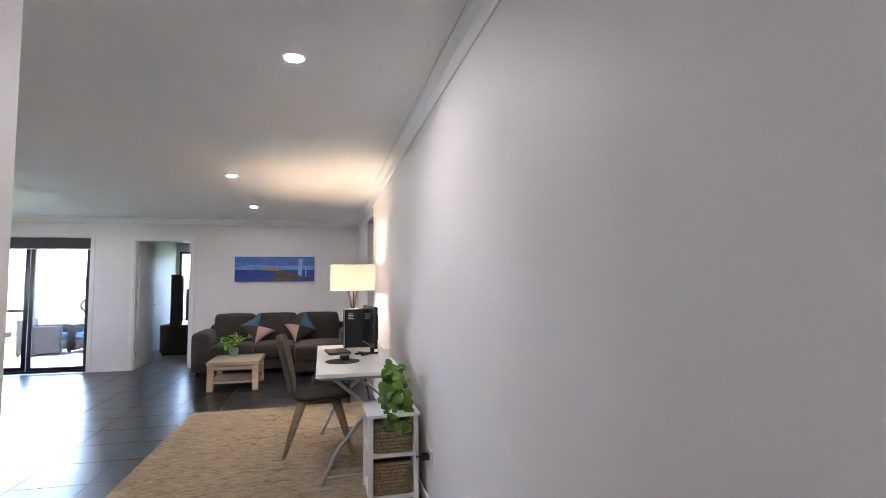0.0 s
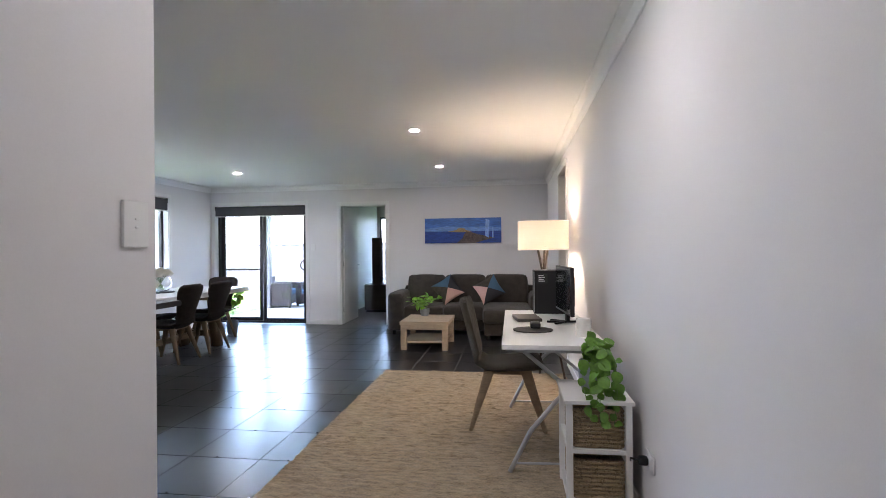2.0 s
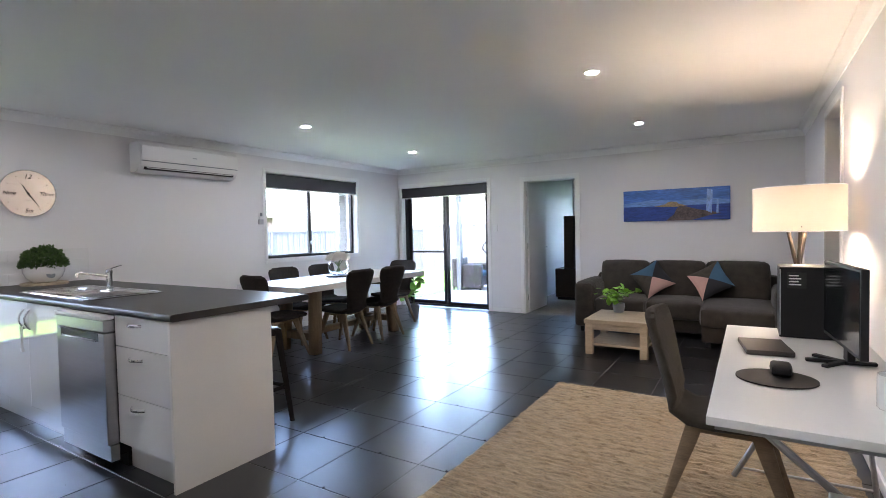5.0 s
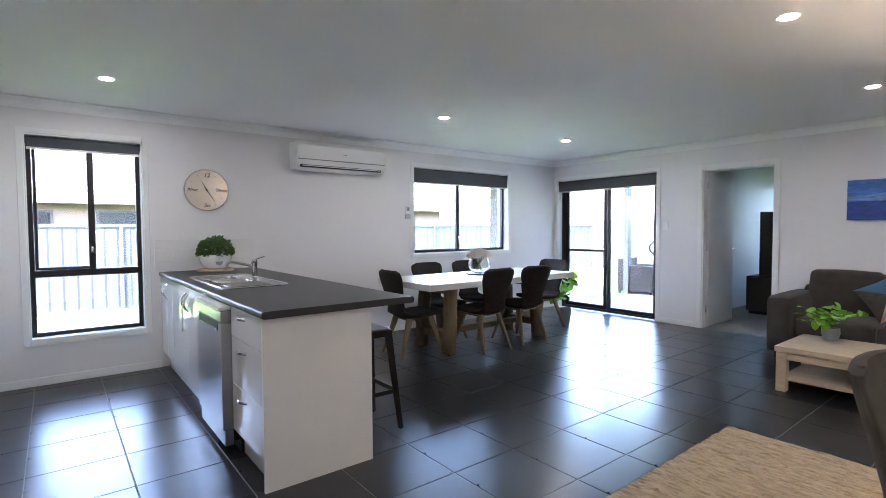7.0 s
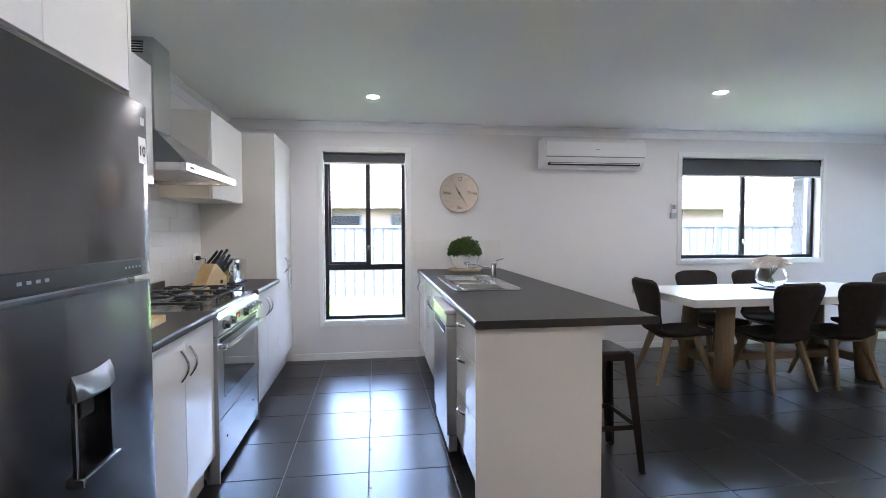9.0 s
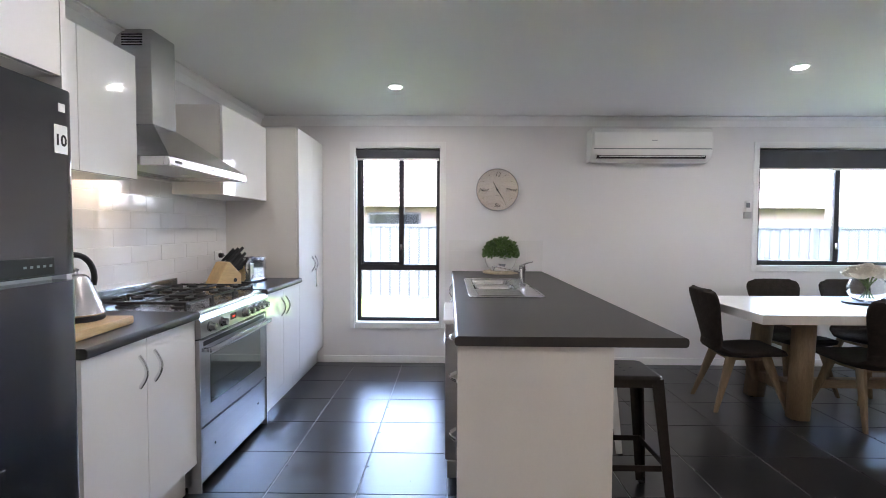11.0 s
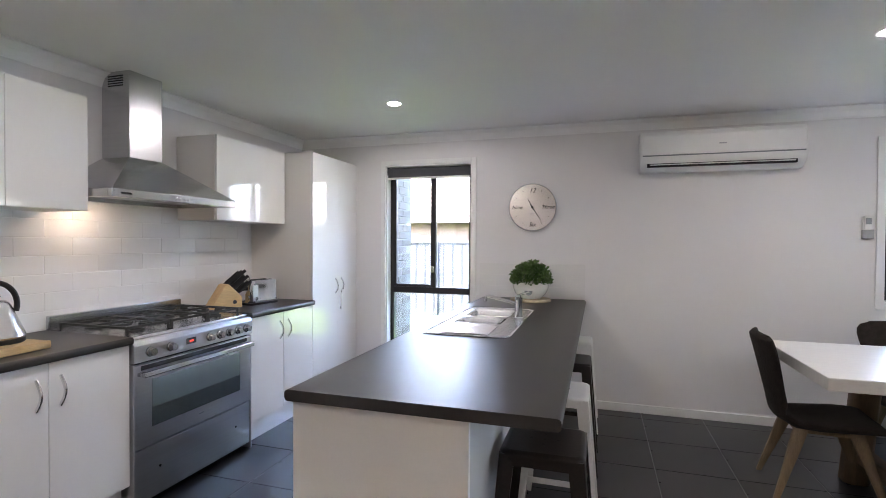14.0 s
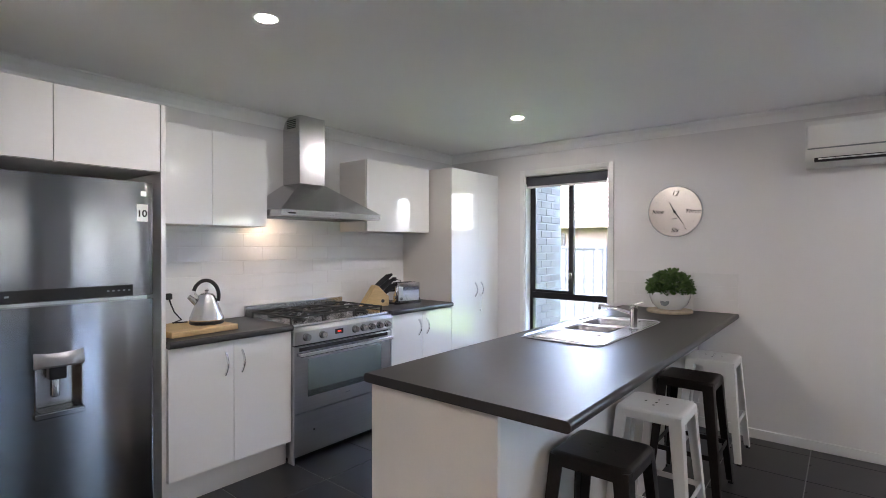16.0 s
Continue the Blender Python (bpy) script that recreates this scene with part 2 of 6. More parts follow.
def boxes(rows, bev=0.0):
    """Several boxes joined in one mesh."""
    bm = bmesh.new()
    for r in rows:
        add_box(bm, *r)
    if bev:
        bmesh.ops.bevel(bm, geom=bm.edges[:], offset=bev, segments=2, profile=0.5, affect="EDGES", clamp_overlap=True)
    return bm


def ring_faces(bm, rings, closed=True, caps=True):
    n = len(rings[0])
    for a, b in zip(rings, rings[1:]):
        for i in range(n if closed else n - 1):
            j = (i + 1) % n
            bm.faces.new((a[i], a[j], b[j], b[i]))
    if caps and closed:
        bm.faces.new(rings[0][::-1])
        bm.faces.new(rings[-1])


def lathe(profile, n=28, caps=True, at=(0, 0, 0)):
    """A turned shape from (radius, height) pairs."""
    bm = bmesh.new()
    rings = [[bm.verts.new((at[0] + r * math.cos(2 * math.pi * i / n), at[1] + r * math.sin(2 * math.pi * i / n), at[2] + z)) for i in range(n)] for r, z in profile]
    ring_faces(bm, rings, True, caps)
    return bm


def tube(points, r, n=10, bm=None, r2=None, flat=1.0):
    """A rod swept along points; r2: radius at its end."""
    bm = bm or bmesh.new()
    pts = [Vector(p) for p in points]
    rings, side = [], None
    for i, p in enumerate(pts):
        d = (pts[min(i + 1, len(pts) - 1)] - pts[max(i - 1, 0)]).normalized()
        if side is None:
            side = d.orthogonal().normalized()
            if abs(d.z) < 0.9:
                side = d.cross(Vector((0, 0, 1))).normalized()
        side = (side - d * side.dot(d)).normalized()
        up = d.cross(side)
        rad = r if r2 is None else r + (r2 - r) * i / (len(pts) - 1)
        rings.append([bm.verts.new(p + side * (rad * math.cos(2 * math.pi * k / n)) + up * (rad * flat * math.sin(2 * math.pi * k / n))) for k in range(n)])
    ring_faces(bm, rings)
    return bm


def arc(p0, p1, bulge, n=8):
    """Points from p0 to p1 that bow out by the vector bulge."""
    p0, p1, b = Vector(p0), Vector(p1), Vector(bulge)
    return [p0.lerp(p1, k / n) + b * math.sin(math.pi * k / n) for k in range(n + 1)]


def plate(outline, z0, z1, bev=0.0, m=None):
    """A flat shape of some thickness from an outline in the plane."""
    bm = bmesh.new()
    lo = [bm.verts.new((x, y, z0)) for x, y in outline]
    hi = [bm.verts.new((x, y, z1)) for x, y in outline]
    ring_faces(bm, [lo, hi])
    if bev:
        es = [e for e in bm.edges if abs(e.verts[0].co.z - e.verts[1].co.z) < 1e-6]
        bmesh.ops.bevel(bm, geom=es, offset=bev, segments=2, profile=0.5, affect="EDGES")
    if m is not None:
        bm.transform(m)
    return bm


def rounded(x0, x1, y0, y1, r, n=5):
    """The outline of a rectangle with round corners."""
    out = []
    for cx, cy, a in ((x1 - r, y1 - r, 0), (x0 + r, y1 - r, 90), (x0 + r, y0 + r, 180), (x1 - r, y0 + r, 270)):
        for k in range(n + 1):
            t = radians(a + 90 * k / n)
            out.append((cx + r * math.cos(t), cy + r * math.sin(t)))
    return out


def cushion(x0, x1, y0, y1, z0, z1, puff=0.03, n=10, soft_edge=0.45):
    """A soft block with bulged sides and round edges."""
    bm = bmesh.new()
    bmesh.ops.create_cube(bm, size=2.0)
    bmesh.ops.subdivide_edges(bm, edges=bm.edges[:], cuts=n, use_grid_fill=True)
    c = Vector(((x0 + x1) / 2, (y0 + y1) / 2, (z0 + z1) / 2))
    h = Vector(((x1 - x0) / 2, (y1 - y0) / 2, (z1 - z0) / 2))
    small = min(h)
    for v in bm.verts:
        q = v.co.copy()
        p = Vector((q.x * h.x, q.y * h.y, q.z * h.z))
        inner = Vector([max(-(h[k] - small * soft_edge), min(h[k] - small * soft_edge, p[k])) for k in range(3)])
        d = p - inner
        if d.length > 1e-6:
            p = inner + d.normalized() * small * soft_edge if d.length > small * soft_edge else p
        for k in range(3):
            o = [i for i in range(3) if i != k]
            f = (1 - q[o[0]] ** 2) * (1 - q[o[1]] ** 2)
            p[k] += (q[k] * puff * f) if abs(q[k]) > 0.99 else 0
        v.co = c + p + Vector((0, 0, 0.004 * noise.noise((c + p) * 6)))
    return bm


def merge(*bms):
    out = bmesh.new()
    for b in bms:
        me = bpy.data.meshes.new("tmp")
        b.to_mesh(me)
        b.free()
        out.from_mesh(me)
        bpy.data.meshes.remove(me)
    return out


def flat_thing(name, bm, material, label, category, group="", kind=""):
    return tagged(part(name, bm, material), label, category, group, kind)


def setting(name, bm, material, soft=False):
    return tagged(part(name, bm, material, soft=soft), kind="structure")

# ---- the shell ----
XW, XE, YN, YK, H = -5.0, 0.9, 9.2, 1.53, 2.4   # west, east, north walls, kitchen wall, ceiling
TH = 0.24


def wall_x(name, x0, x1, y0, y1, gaps):
    """A wall that runs along y; gaps: (y0, y1, z0, z1)."""
    rows, y = [], y0
    for a, b, z0, z1 in sorted(gaps):
        rows.append((x0, x1, y, a, 0, H))
        if z0 > 0:
            rows.append((x0, x1, a, b, 0, z0))
        rows.append((x0, x1, a, b, z1, H))
        y = b
    rows.append((x0, x1, y, y1, 0, H))
    return setting(name, boxes(rows), WALL)


def wall_y(name, y0, y1, x0, x1, gaps):
    rows, x = [], x0
    for a, b, z0, z1 in sorted(gaps):
        rows.append((x, a, y0, y1, 0, H))
        if z0 > 0:
            rows.append((a, b, y0, y1, 0, z0))
        rows.append((a, b, y0, y1, z1, H))
        x = b
    rows.append((x, x1, y0, y1, 0, H))
    return setting(name, boxes(rows), WALL)


KW = (2.45, 3.292, 0.385, 2.115)     # kitchen window: y, y, z, z
DW = (6.345, 8.11, 0.97, 2.125)     # dining window
SD = (-4.93, -3.215, 0.0, 2.085)    # sliding door: x, x, z, z
HD = (-2.60, -1.79, 0.0, 2.045)     # inner doorway
EO = (6.46, 7.30, 0.0, 2.16)        # opening in the east wall

wall_x("wall_west", XW - TH, XW, YK - 0.12, YN, [KW, DW])
wall_y("wall_north", YN, YN + TH, XW - TH, XE + 0.1, [SD, HD])
wall_x("wall_east", XE, XE + 0.1, -2.6, YN, [EO])
wall_y("wall_kitchen", YK - 0.12, YK, XW, -0.68, [])
wall_x("wall_hall", -0.87, -0.68, YK, 2.285, [])
wall_x("wall_hall_south", -0.80, -0.68, -2.6, YK - 0.12, [])
wall_y("wall_south", -2.72, -2.6, -0.80, XE + 0.1, [])
setting("ceiling", boxes([(XW - TH, XE + 2.2, -2.72, YN + TH, H, H + 0.1)]), CEIL)
setting("floor", boxes([(XW, XE, -2.6, YN, -0.15, -0.0035)]), GROUT)

# side passage beyond the east opening, bedroom beyond the north doorway
setting("passage_floor", boxes([(XE, XE + 2.1, 5.4, 8.4, -0.15, -0.002)]), GROUT)
setting("wall_passage", boxes([(XE + 2.0, XE + 2.1, 5.4, 8.4, 0, H), (XE + 0.1, XE + 2.0, 5.3, 5.4, 0, H), (XE + 0.1, XE + 2.0, 8.4, 8.5, 0, H)]), WALL)
setting("bedroom_floor", boxes([(-3.0, 1.0, YN, 13.0, -0.15, -0.001)]), CARPET)
setting("wall_bedroom", boxes([(-3.1, -3.0, YN + TH, 13.0, 0, H), (-3.1, -2.93, 13.0, 13.1, 0, H), (-2.93, -2.2, 13.0, 13.1, 0, 0.5), (-2.93, -2.2, 13.0, 13.1, 2.1, H), (-2.2, 1.1, 13.0, 13.1, 0, H), (1.0, 1.1, YN + TH, 13.0, 0, H)]), WALL)
setting("bedroom_ceiling", boxes([(-3.1, 1.1, YN + TH, 13.1, H, H + 0.1)]), CEIL)


def cove(name, p0, p1, inward):
    """A cove cornice along a wall's top from p0 to p1."""
    p0, p1, w = Vector((*p0, 0)), Vector((*p1, 0)), Vector((*inward, 0))
    prof = [(0.0, -0.085), (0.008, -0.085), (0.012, -0.07), (0.03, -0.035), (0.06, -0.014), (0.075, -0.01), (0.075, 0.0), (0.0, 0.0)]
    bm = bmesh.new()
    rings = [[bm.verts.new(p + w * u + Vector((0, 0, H - 0.001 + v))) for u, v in prof] for p in (p0, p1)]
    ring_faces(bm, rings)
    return setting(name, bm, CEIL)


cove("cornice_west", (XW, YK), (XW, YN), (1, 0))
cove("cornice_north", (XW, YN), (XE, YN), (0, -1))
cove("cornice_east", (XE, -2.6), (XE, YN), (-1, 0))
cove("cornice_kitchen", (XW, YK), (-0.87, YK), (0, 1))
cove("cornice_hall", (-0.68, -2.6), (-0.68, 2.285), (1, 0))
cove("cornice_hall_end", (-0.87, 2.285), (-0.68, 2.285), (0, 1))


def skirting(name, x0, x1, y0, y1):
    return setting(name, box(x0, x1, y0, y1, 0.0, 0.07, 0.004), TRIM)


skirting("baseboard_west", XW, XW + 0.014, 2.14, 3.41)
skirting("baseboard_dining", XW, XW + 0.014, 4.03, YN)
skirting("baseboard_north", -3.15, -2.665, YN - 0.014, YN)
skirting("baseboard_sofa", -1.725, XE, YN - 0.014, YN)
skirting("baseboard_east", XE - 0.014, XE, -2.6, 6.44)
skirting("baseboard_east_far", XE - 0.014, XE, 7.32, YN)
skirting("baseboard_hall", -0.68, -0.666, -2.6, 2.285)


# ---- windows and doors ----
def frame_rows(a, b, z0, z1, d0, d1, w, along):
    """The four bars of a rectangular frame in a wall that runs along x or y."""
    rows = [(a, a + w, z0, z1), (b - w, b, z0, z1), (a + w, b - w, z0, z0 + w), (a + w, b - w, z1 - w, z1)]
    if along == "y":
        return [(d0, d1, u0, u1, v0, v1) for u0, u1, v0, v1 in rows]
    return [(u0, u1, d0, d1, v0, v1) for u0, u1, v0, v1 in rows]


def bar(along, u0, u1, d0, d1, z0, z1):
    return (d0, d1, u0, u1, z0, z1) if along == "y" else (u0, u1, d0, d1, z0, z1)


def sliding_window(name, win, label, rail_z, mullion, lower):
    y0, y1, z0, z1 = win
    w = thing(name, (XW, (y0 + y1) / 2, z0), label, "window", kind="structure")
    HOME[w] = Matrix.Translation((XW, (y0 + y1) / 2, z0))
    d0, d1 = XW - 0.15, XW - 0.09

    def put(rows, name, mat, bev=0.0, lab=""):
        return part(name, boxes(rows, bev), mat, w, lab, local=False)
    put(frame_rows(y0 + 0.012, y1 - 0.012, z0 + 0.012, z1, d0, d1, 0.035, "y"), "window_frame", FRAME, 0.003, "black powder-coated aluminium frame")
    base = rail_z if lower else z0 + 0.03
    if lower:
        put([(d0, d1, y0 + 0.04, y1 - 0.04, rail_z - 0.06, rail_z)], "transom", FRAME, 0.003)
    put([(d0 + 0.03, d1 + 0.012, mullion - 0.025, mullion + 0.025, base, z1 - 0.03)], "mullion", FRAME, 0.003)
    put(frame_rows(y0 + 0.05, mullion + 0.02, base + 0.002, z1 - 0.03, d0 + 0.032, d1 + 0.008, 0.025, "y"), "sash", FRAME, 0.002)
    put([(d1 + 0.012, d1 + 0.03, mullion - 0.012, mullion + 0.012, base + 0.14, base + 0.2)], "latch", CHROME, 0.003, "small chrome sash latch")
    panes = [(y0 + 0.06, mullion - 0.02, base + 0.02, z1 - 0.04, d0 + 0.045), (mullion + 0.02, y1 - 0.045, base, z1 - 0.04, d0 + 0.015)]
    if lower:
        panes.append((y0 + 0.045, y1 - 0.045, z0 + 0.045, rail_z - 0.06, d0 + 0.02))
    for a, b, c, e, d in panes:
        p = part("pane", boxes([(d, d + 0.005, a, b, c, e)]), GLASS, w, local=False)
        p.visible_shadow = False
    rows = [(d1, XW, y0, y0 + 0.012, z0, z1), (d1, XW, y1 - 0.012, y1, z0, z1), (d1, XW, y0 + 0.012, y1 - 0.012, z1 - 0.012, z1), (d1, XW + 0.012, y0 + 0.012, y1 - 0.012, z0, z0 + 0.012)]
    put(rows, "window_reveal", TRIM, 0, "white painted reveal")
    aw = 0.045
    put([(XW, XW + 0.014, y0 - aw, y0, z0 - aw, z1 + aw), (XW, XW + 0.014, y1, y1 + aw, z0 - aw, z1 + aw), (XW, XW + 0.014, y0, y1, z1, z1 + aw), (XW, XW + 0.014, y0, y1, z0 - aw, z0)], "architrave", TRIM, 0.003, "white architrave")
    return w


def blind(name, along, u0, u1, z1, face, drop, label):
    """A roller blind hung inside the head of an opening; face: plane of its front."""
    s = 1 if along == "y" else -1
    at = (face, (u0 + u1) / 2, z1) if along == "y" else ((u0 + u1) / 2, face, z1)
    b = thing(name, at, label, "roller blind", group="roller blinds")
    mid, z = face - s * 0.036, z1 - 0.04
    ends = [(mid, u0, z), (mid, u1, z)] if along == "y" else [(u0, mid, z), (u1, mid, z)]
    part("roll", tube(ends, 0.034, 16), BLIND, b, local=False)
    lo, hi = sorted((face, face - s * 0.004))
    part("fabric", boxes([bar(along, u0 + 0.008, u1 - 0.008, lo, hi, z1 - drop, z)]), BLIND, b, local=False)
    lo, hi = sorted((face + s * 0.006, face - s * 0.01))
    part("bottom_bar", boxes([bar(along, u0 + 0.008, u1 - 0.008, lo, hi, z1 - drop - 0.02, z1 - drop)], 0.003), PLASTIC, b, "white bottom rail", local=False)
    for u in (u0 - 0.004, u1 - 0.004):
        part("bracket", boxes([bar(along, u, u + 0.008, *sorted((face, face - s * 0.07)), z1 - 0.075, z1 - 0.002)], 0.002), BLACK, b, local=False)
    return b


sliding_window("window_1", KW, "tall black-framed sliding window over a fixed pane", 0.965, 2.90, True)
sliding_window("window_2", DW, "wide black-framed sliding window with white reveal", 0, 7.17, False)
blind("roller_blind", "y", KW[0] + 0.012, KW[1] - 0.012, KW[3] - 0.012, XW - 0.005, 0.10, "charcoal roller blind rolled up in the kitchen window")
blind("roller_blind", "y", DW[0] + 0.012, DW[1] - 0.012, DW[3] - 0.012, XW - 0.005, 0.19, "charcoal roller blind partly down in the dining window")
blind("roller_blind", "x", SD[0] + 0.012, SD[1] - 0.012, SD[3] - 0.012, YN + 0.005, 0.17, "charcoal roller blind above the glass sliding door")


def sliding_door():
    x0, x1, z0, z1 = SD
    d = thing("door_1", ((x0 + x1) / 2, YN + 0.1, 0), "black-framed glass sliding door to the patio", "sliding door", kind="structure")

    def put(rows, name, mat, bev=0.003, lab=""):
        return part(name, boxes(rows, bev), mat, d, lab, local=False)
    y = YN + 0.10
    put(frame_rows(x0 + 0.012, x1 - 0.012, 0.0, z1, y, y + 0.1, 0.035, "x"), "door_frame", FRAME)
    mid = -4.06
    left = put(frame_rows(x0 + 0.05, mid - 0.04, 0.035, z1 - 0.04, y + 0.055, y + 0.09, 0.06, "x") + [(x0 + 0.11, mid - 0.02, y + 0.06, y + 0.085, 0.93, 0.965)], "fixed_leaf", FRAME)
    right = put(frame_rows(mid - 0.005, x1 - 0.05, 0.035, z1 - 0.04, y + 0.012, y + 0.047, 0.05, "x"), "sliding_leaf", FRAME)
    for a, b, yy, par in ((x0 + 0.11, mid - 0.001, y + 0.07, left), (mid + 0.02, x1 - 0.11, y + 0.028, right)):
        p = part("pane", boxes([(a, b, yy, yy + 0.005, 0.095, z1 - 0.1)]), GLASS, par, local=False)
        p.visible_shadow = False
    part("handle", tube(arc((x1 - 0.085, y + 0.005, 0.92), (x1 - 0.085, y + 0.005, 1.12), (-0.055, -0.045, 0)), 0.011), BLACK, right, local=False)
    put([(x0, x0 + 0.012, YN, y, 0, z1), (x1 - 0.012, x1, YN, y, 0, z1), (x0 + 0.012, x1 - 0.012, YN, y, z1 - 0.012, z1)], "reveal", TRIM, 0)
    put([(x1, x1 + 0.055, YN - 0.014, YN, 0, z1 + 0.055), (x0, x1, YN - 0.014, YN, z1, z1 + 0.055), (x0 - 0.045, x0, YN - 0.014, YN, 0, z1 + 0.055)], "architrave", TRIM)
    return d


sliding_door()


def inner_door():
    x0, x1, z0, z1 = HD
    d = thing("door_2", (x0 + 0.03, YN + 0.12, 0.0), "white flush door standing open into the bedroom", "door", kind="structure")

    def put(rows, name, mat, bev=0.002, lab="", par=None):
        return part(name, boxes(rows, bev), mat, par or d, lab, local=False)
    put([(x0 - 0.055, x0, YN - 0.014, YN, 0, z1 + 0.055), (x1, x1 + 0.055, YN - 0.014, YN, 0, z1 + 0.055), (x0, x1, YN - 0.014, YN, z1, z1 + 0.055)], "architrave", TRIM)
    put([(x0, x0 + 0.015, YN, YN + TH, 0, z1), (x1 - 0.015, x1, YN, YN + TH, 0, z1), (x0 + 0.015, x1 - 0.015, YN, YN + TH, z1 - 0.015, z1)], "jamb", TRIM, 0)
    m = Matrix.Translation((x0 + 0.02, YN + 0.11, 0)) @ Matrix.Rotation(radians(91), 4, "Z")
    leaf = part("leaf", box(0, 0.78, -0.018, 0.018, 0.012, 2.028, 0.002, m=m), DOORPAINT, d, local=False)
    part("handle", merge(tube([m @ Vector((0.72, -0.018, 1.0)), m @ Vector((0.72, -0.06, 1.0)), m @ Vector((0.70, -0.065, 1.0)), m @ Vector((0.60, -0.065, 1.0))], 0.009)), CHROME, leaf, "chrome lever handle", local=False)
    for z in (0.2, 1.0, 1.8):
        part("hinge", box(x0 + 0.012, x0 + 0.024, YN + 0.085, YN + 0.1, z, z + 0.09, 0.002), CHROME, d, local=False)
    return d


inner_door()
part("architrave", boxes([(XE - 0.014, XE, 7.30, 7.36, 0, 2.22), (XE - 0.014, XE, 6.40, 6.46, 0, 2.22), (XE - 0.014, XE, 6.46, 7.30, 2.16, 2.22)], 0.003), TRIM)["kind"] = "structure"


# ---- ceiling lights ----
def downlight(x, y):
    d = thing("downlight", (x, y, H), "round white recessed downlight, switched on", "downlight", "ceiling downlights")
    part("trim_ring", lathe([(0.038, -0.002), (0.05, -0.004), (0.054, -0.001), (0.054, 0.0)], 28, False), PLASTIC, d)
    part("diffuser", lathe([(0.039, -0.0035), (0.039, -0.001)], 24), LED, d)
    return d


# the last one, back in the hall, is unseen and added to brighten it
for x, y in ((-0.60, 5.67), (-0.65, 7.70), (-3.52, 5.69), (-3.61, 7.71), (-3.99, 2.96), (-1.87, 2.97), (0.145, 2.86), (0.13, -0.6)):
    downlight(x, y)


# ---- kitchen ----
def handle(parent, x, y, z, out, vertical=True, size=0.13):
    """A chrome bow handle on a door front."""
    if vertical:
        pts = arc((x, y, z - size / 2), (x, y, z + size / 2), (0, out * 0.03, 0), 10)
    else:
        pts = arc((x - size / 2, y, z), (x + size / 2, y, z), (0, out * 0.03, 0), 10)
    return part("handle", tube(pts, 0.006, 8, flat=1.4), CHROME, parent, "chrome bow handle", local=False)


def front(parent, name, x0, x1, y, z0, z1, out, bow=None, vertical=True, mat=None):
    """A door or drawer front at plane y, standing out by 18 mm."""
    g = 0.0015
    ys = sorted((y, y - out * 0.018))
    f = part(name, box(x0 + g, x1 - g, ys[0], ys[1], z0 + g, z1 - g, 0.0015), mat or CABINET, parent, local=False)
    if bow:
        handle(f, bow[0], y, bow[1], out, vertical)
    return f


def cabinet(name, label, x0, x1, y0, y1, z0, z1, fronts, out, kick=0.0, group="kitchen cabinets"):
    """A carcass with fronts on its +y (out 1) or -y (out -1) side."""
    c = thing(name, ((x0 + x1) / 2, (y0 + y1) / 2, z0), label, "cabinet", group)
    a, b = (y0, y1 - 0.02) if out > 0 else (y0 + 0.02, y1)
    part("body", box(x0, x1, a, b, z0 + kick, z1, 0.001), PANEL, c, local=False)
    if kick:
        ka, kb = (y0, y1 - 0.06) if out > 0 else (y0 + 0.06, y1)
        part("kickboard", box(x0, x1, ka, kb, z0, z0 + kick - 0.001), CABINET, c, local=False)
    yf = y1 if out > 0 else y0
    for f in fronts:
        front(c, f.get("name", "door"), *f["x"], yf, *f["z"], out, f.get("bow"), f.get("vertical", True))
    return c


BASE = 2.14
cabinet("base_cabinet", "gloss white two-door base cabinet beside the stove", -2.55, -1.802, YK + 0.002, BASE, 0, 0.87,
        [dict(x=(-2.55, -2.165), z=(0.155, 0.87), bow=(-2.215, 0.74)), dict(x=(-2.165, -1.802), z=(0.155, 0.87), bow=(-2.115, 0.74))], 1, 0.155)
cabinet("base_cabinet", "gloss white two-door base cabinet under the toaster", -4.222, -3.448, YK + 0.002, BASE, 0, 0.87,
        [dict(x=(-4.222, -3.83), z=(0.155, 0.87), bow=(-3.88, 0.74)), dict(x=(-3.83, -3.448), z=(0.155, 0.87), bow=(-3.78, 0.74))], 1, 0.155)
cabinet("pantry_cabinet", "tall gloss white two-door pantry cabinet", -4.998, -4.225, YK + 0.002, BASE, 0, 2.133,
        [dict(x=(-4.225, -4.64), z=(0.155, 2.133), bow=(-4.59, 1.0)), dict(x=(-4.998, -4.64), z=(0.155, 2.133), bow=(-4.69, 1.0))], 1, 0.155)
cabinet("wall_cabinet", "gloss white two-door wall cabinet beside the range hood", -2.539, -1.802, YK + 0.002, 1.88, 1.547, 2.133,
        [dict(x=(-2.539, -2.165), z=(1.547, 2.133)), dict(x=(-2.165, -1.802), z=(1.547, 2.133))], 1)
cabinet("wall_cabinet", "gloss white wall cabinet next to the pantry", -4.212, -3.438, YK + 0.002, 1.88, 1.54, 2.13,
        [dict(x=(-4.212, -3.438), z=(1.54, 2.13))], 1)
cabinet("fridge_cabinet", "gloss white two-door cabinet above the refrigerator", -1.776, -0.872, YK + 0.002, 2.12, 1.805, 2.16,
        [dict(x=(-1.776, -1.323), z=(1.805, 2.16)), dict(x=(-1.323, -0.872), z=(1.805, 2.16))], 1)
flat_thing("end_panel", box(-1.80, -1.778, YK + 0.002, 2.12, 0.0, 2.16, 0.001), CABINET, "tall white laminate panel beside the refrigerator", "panel")


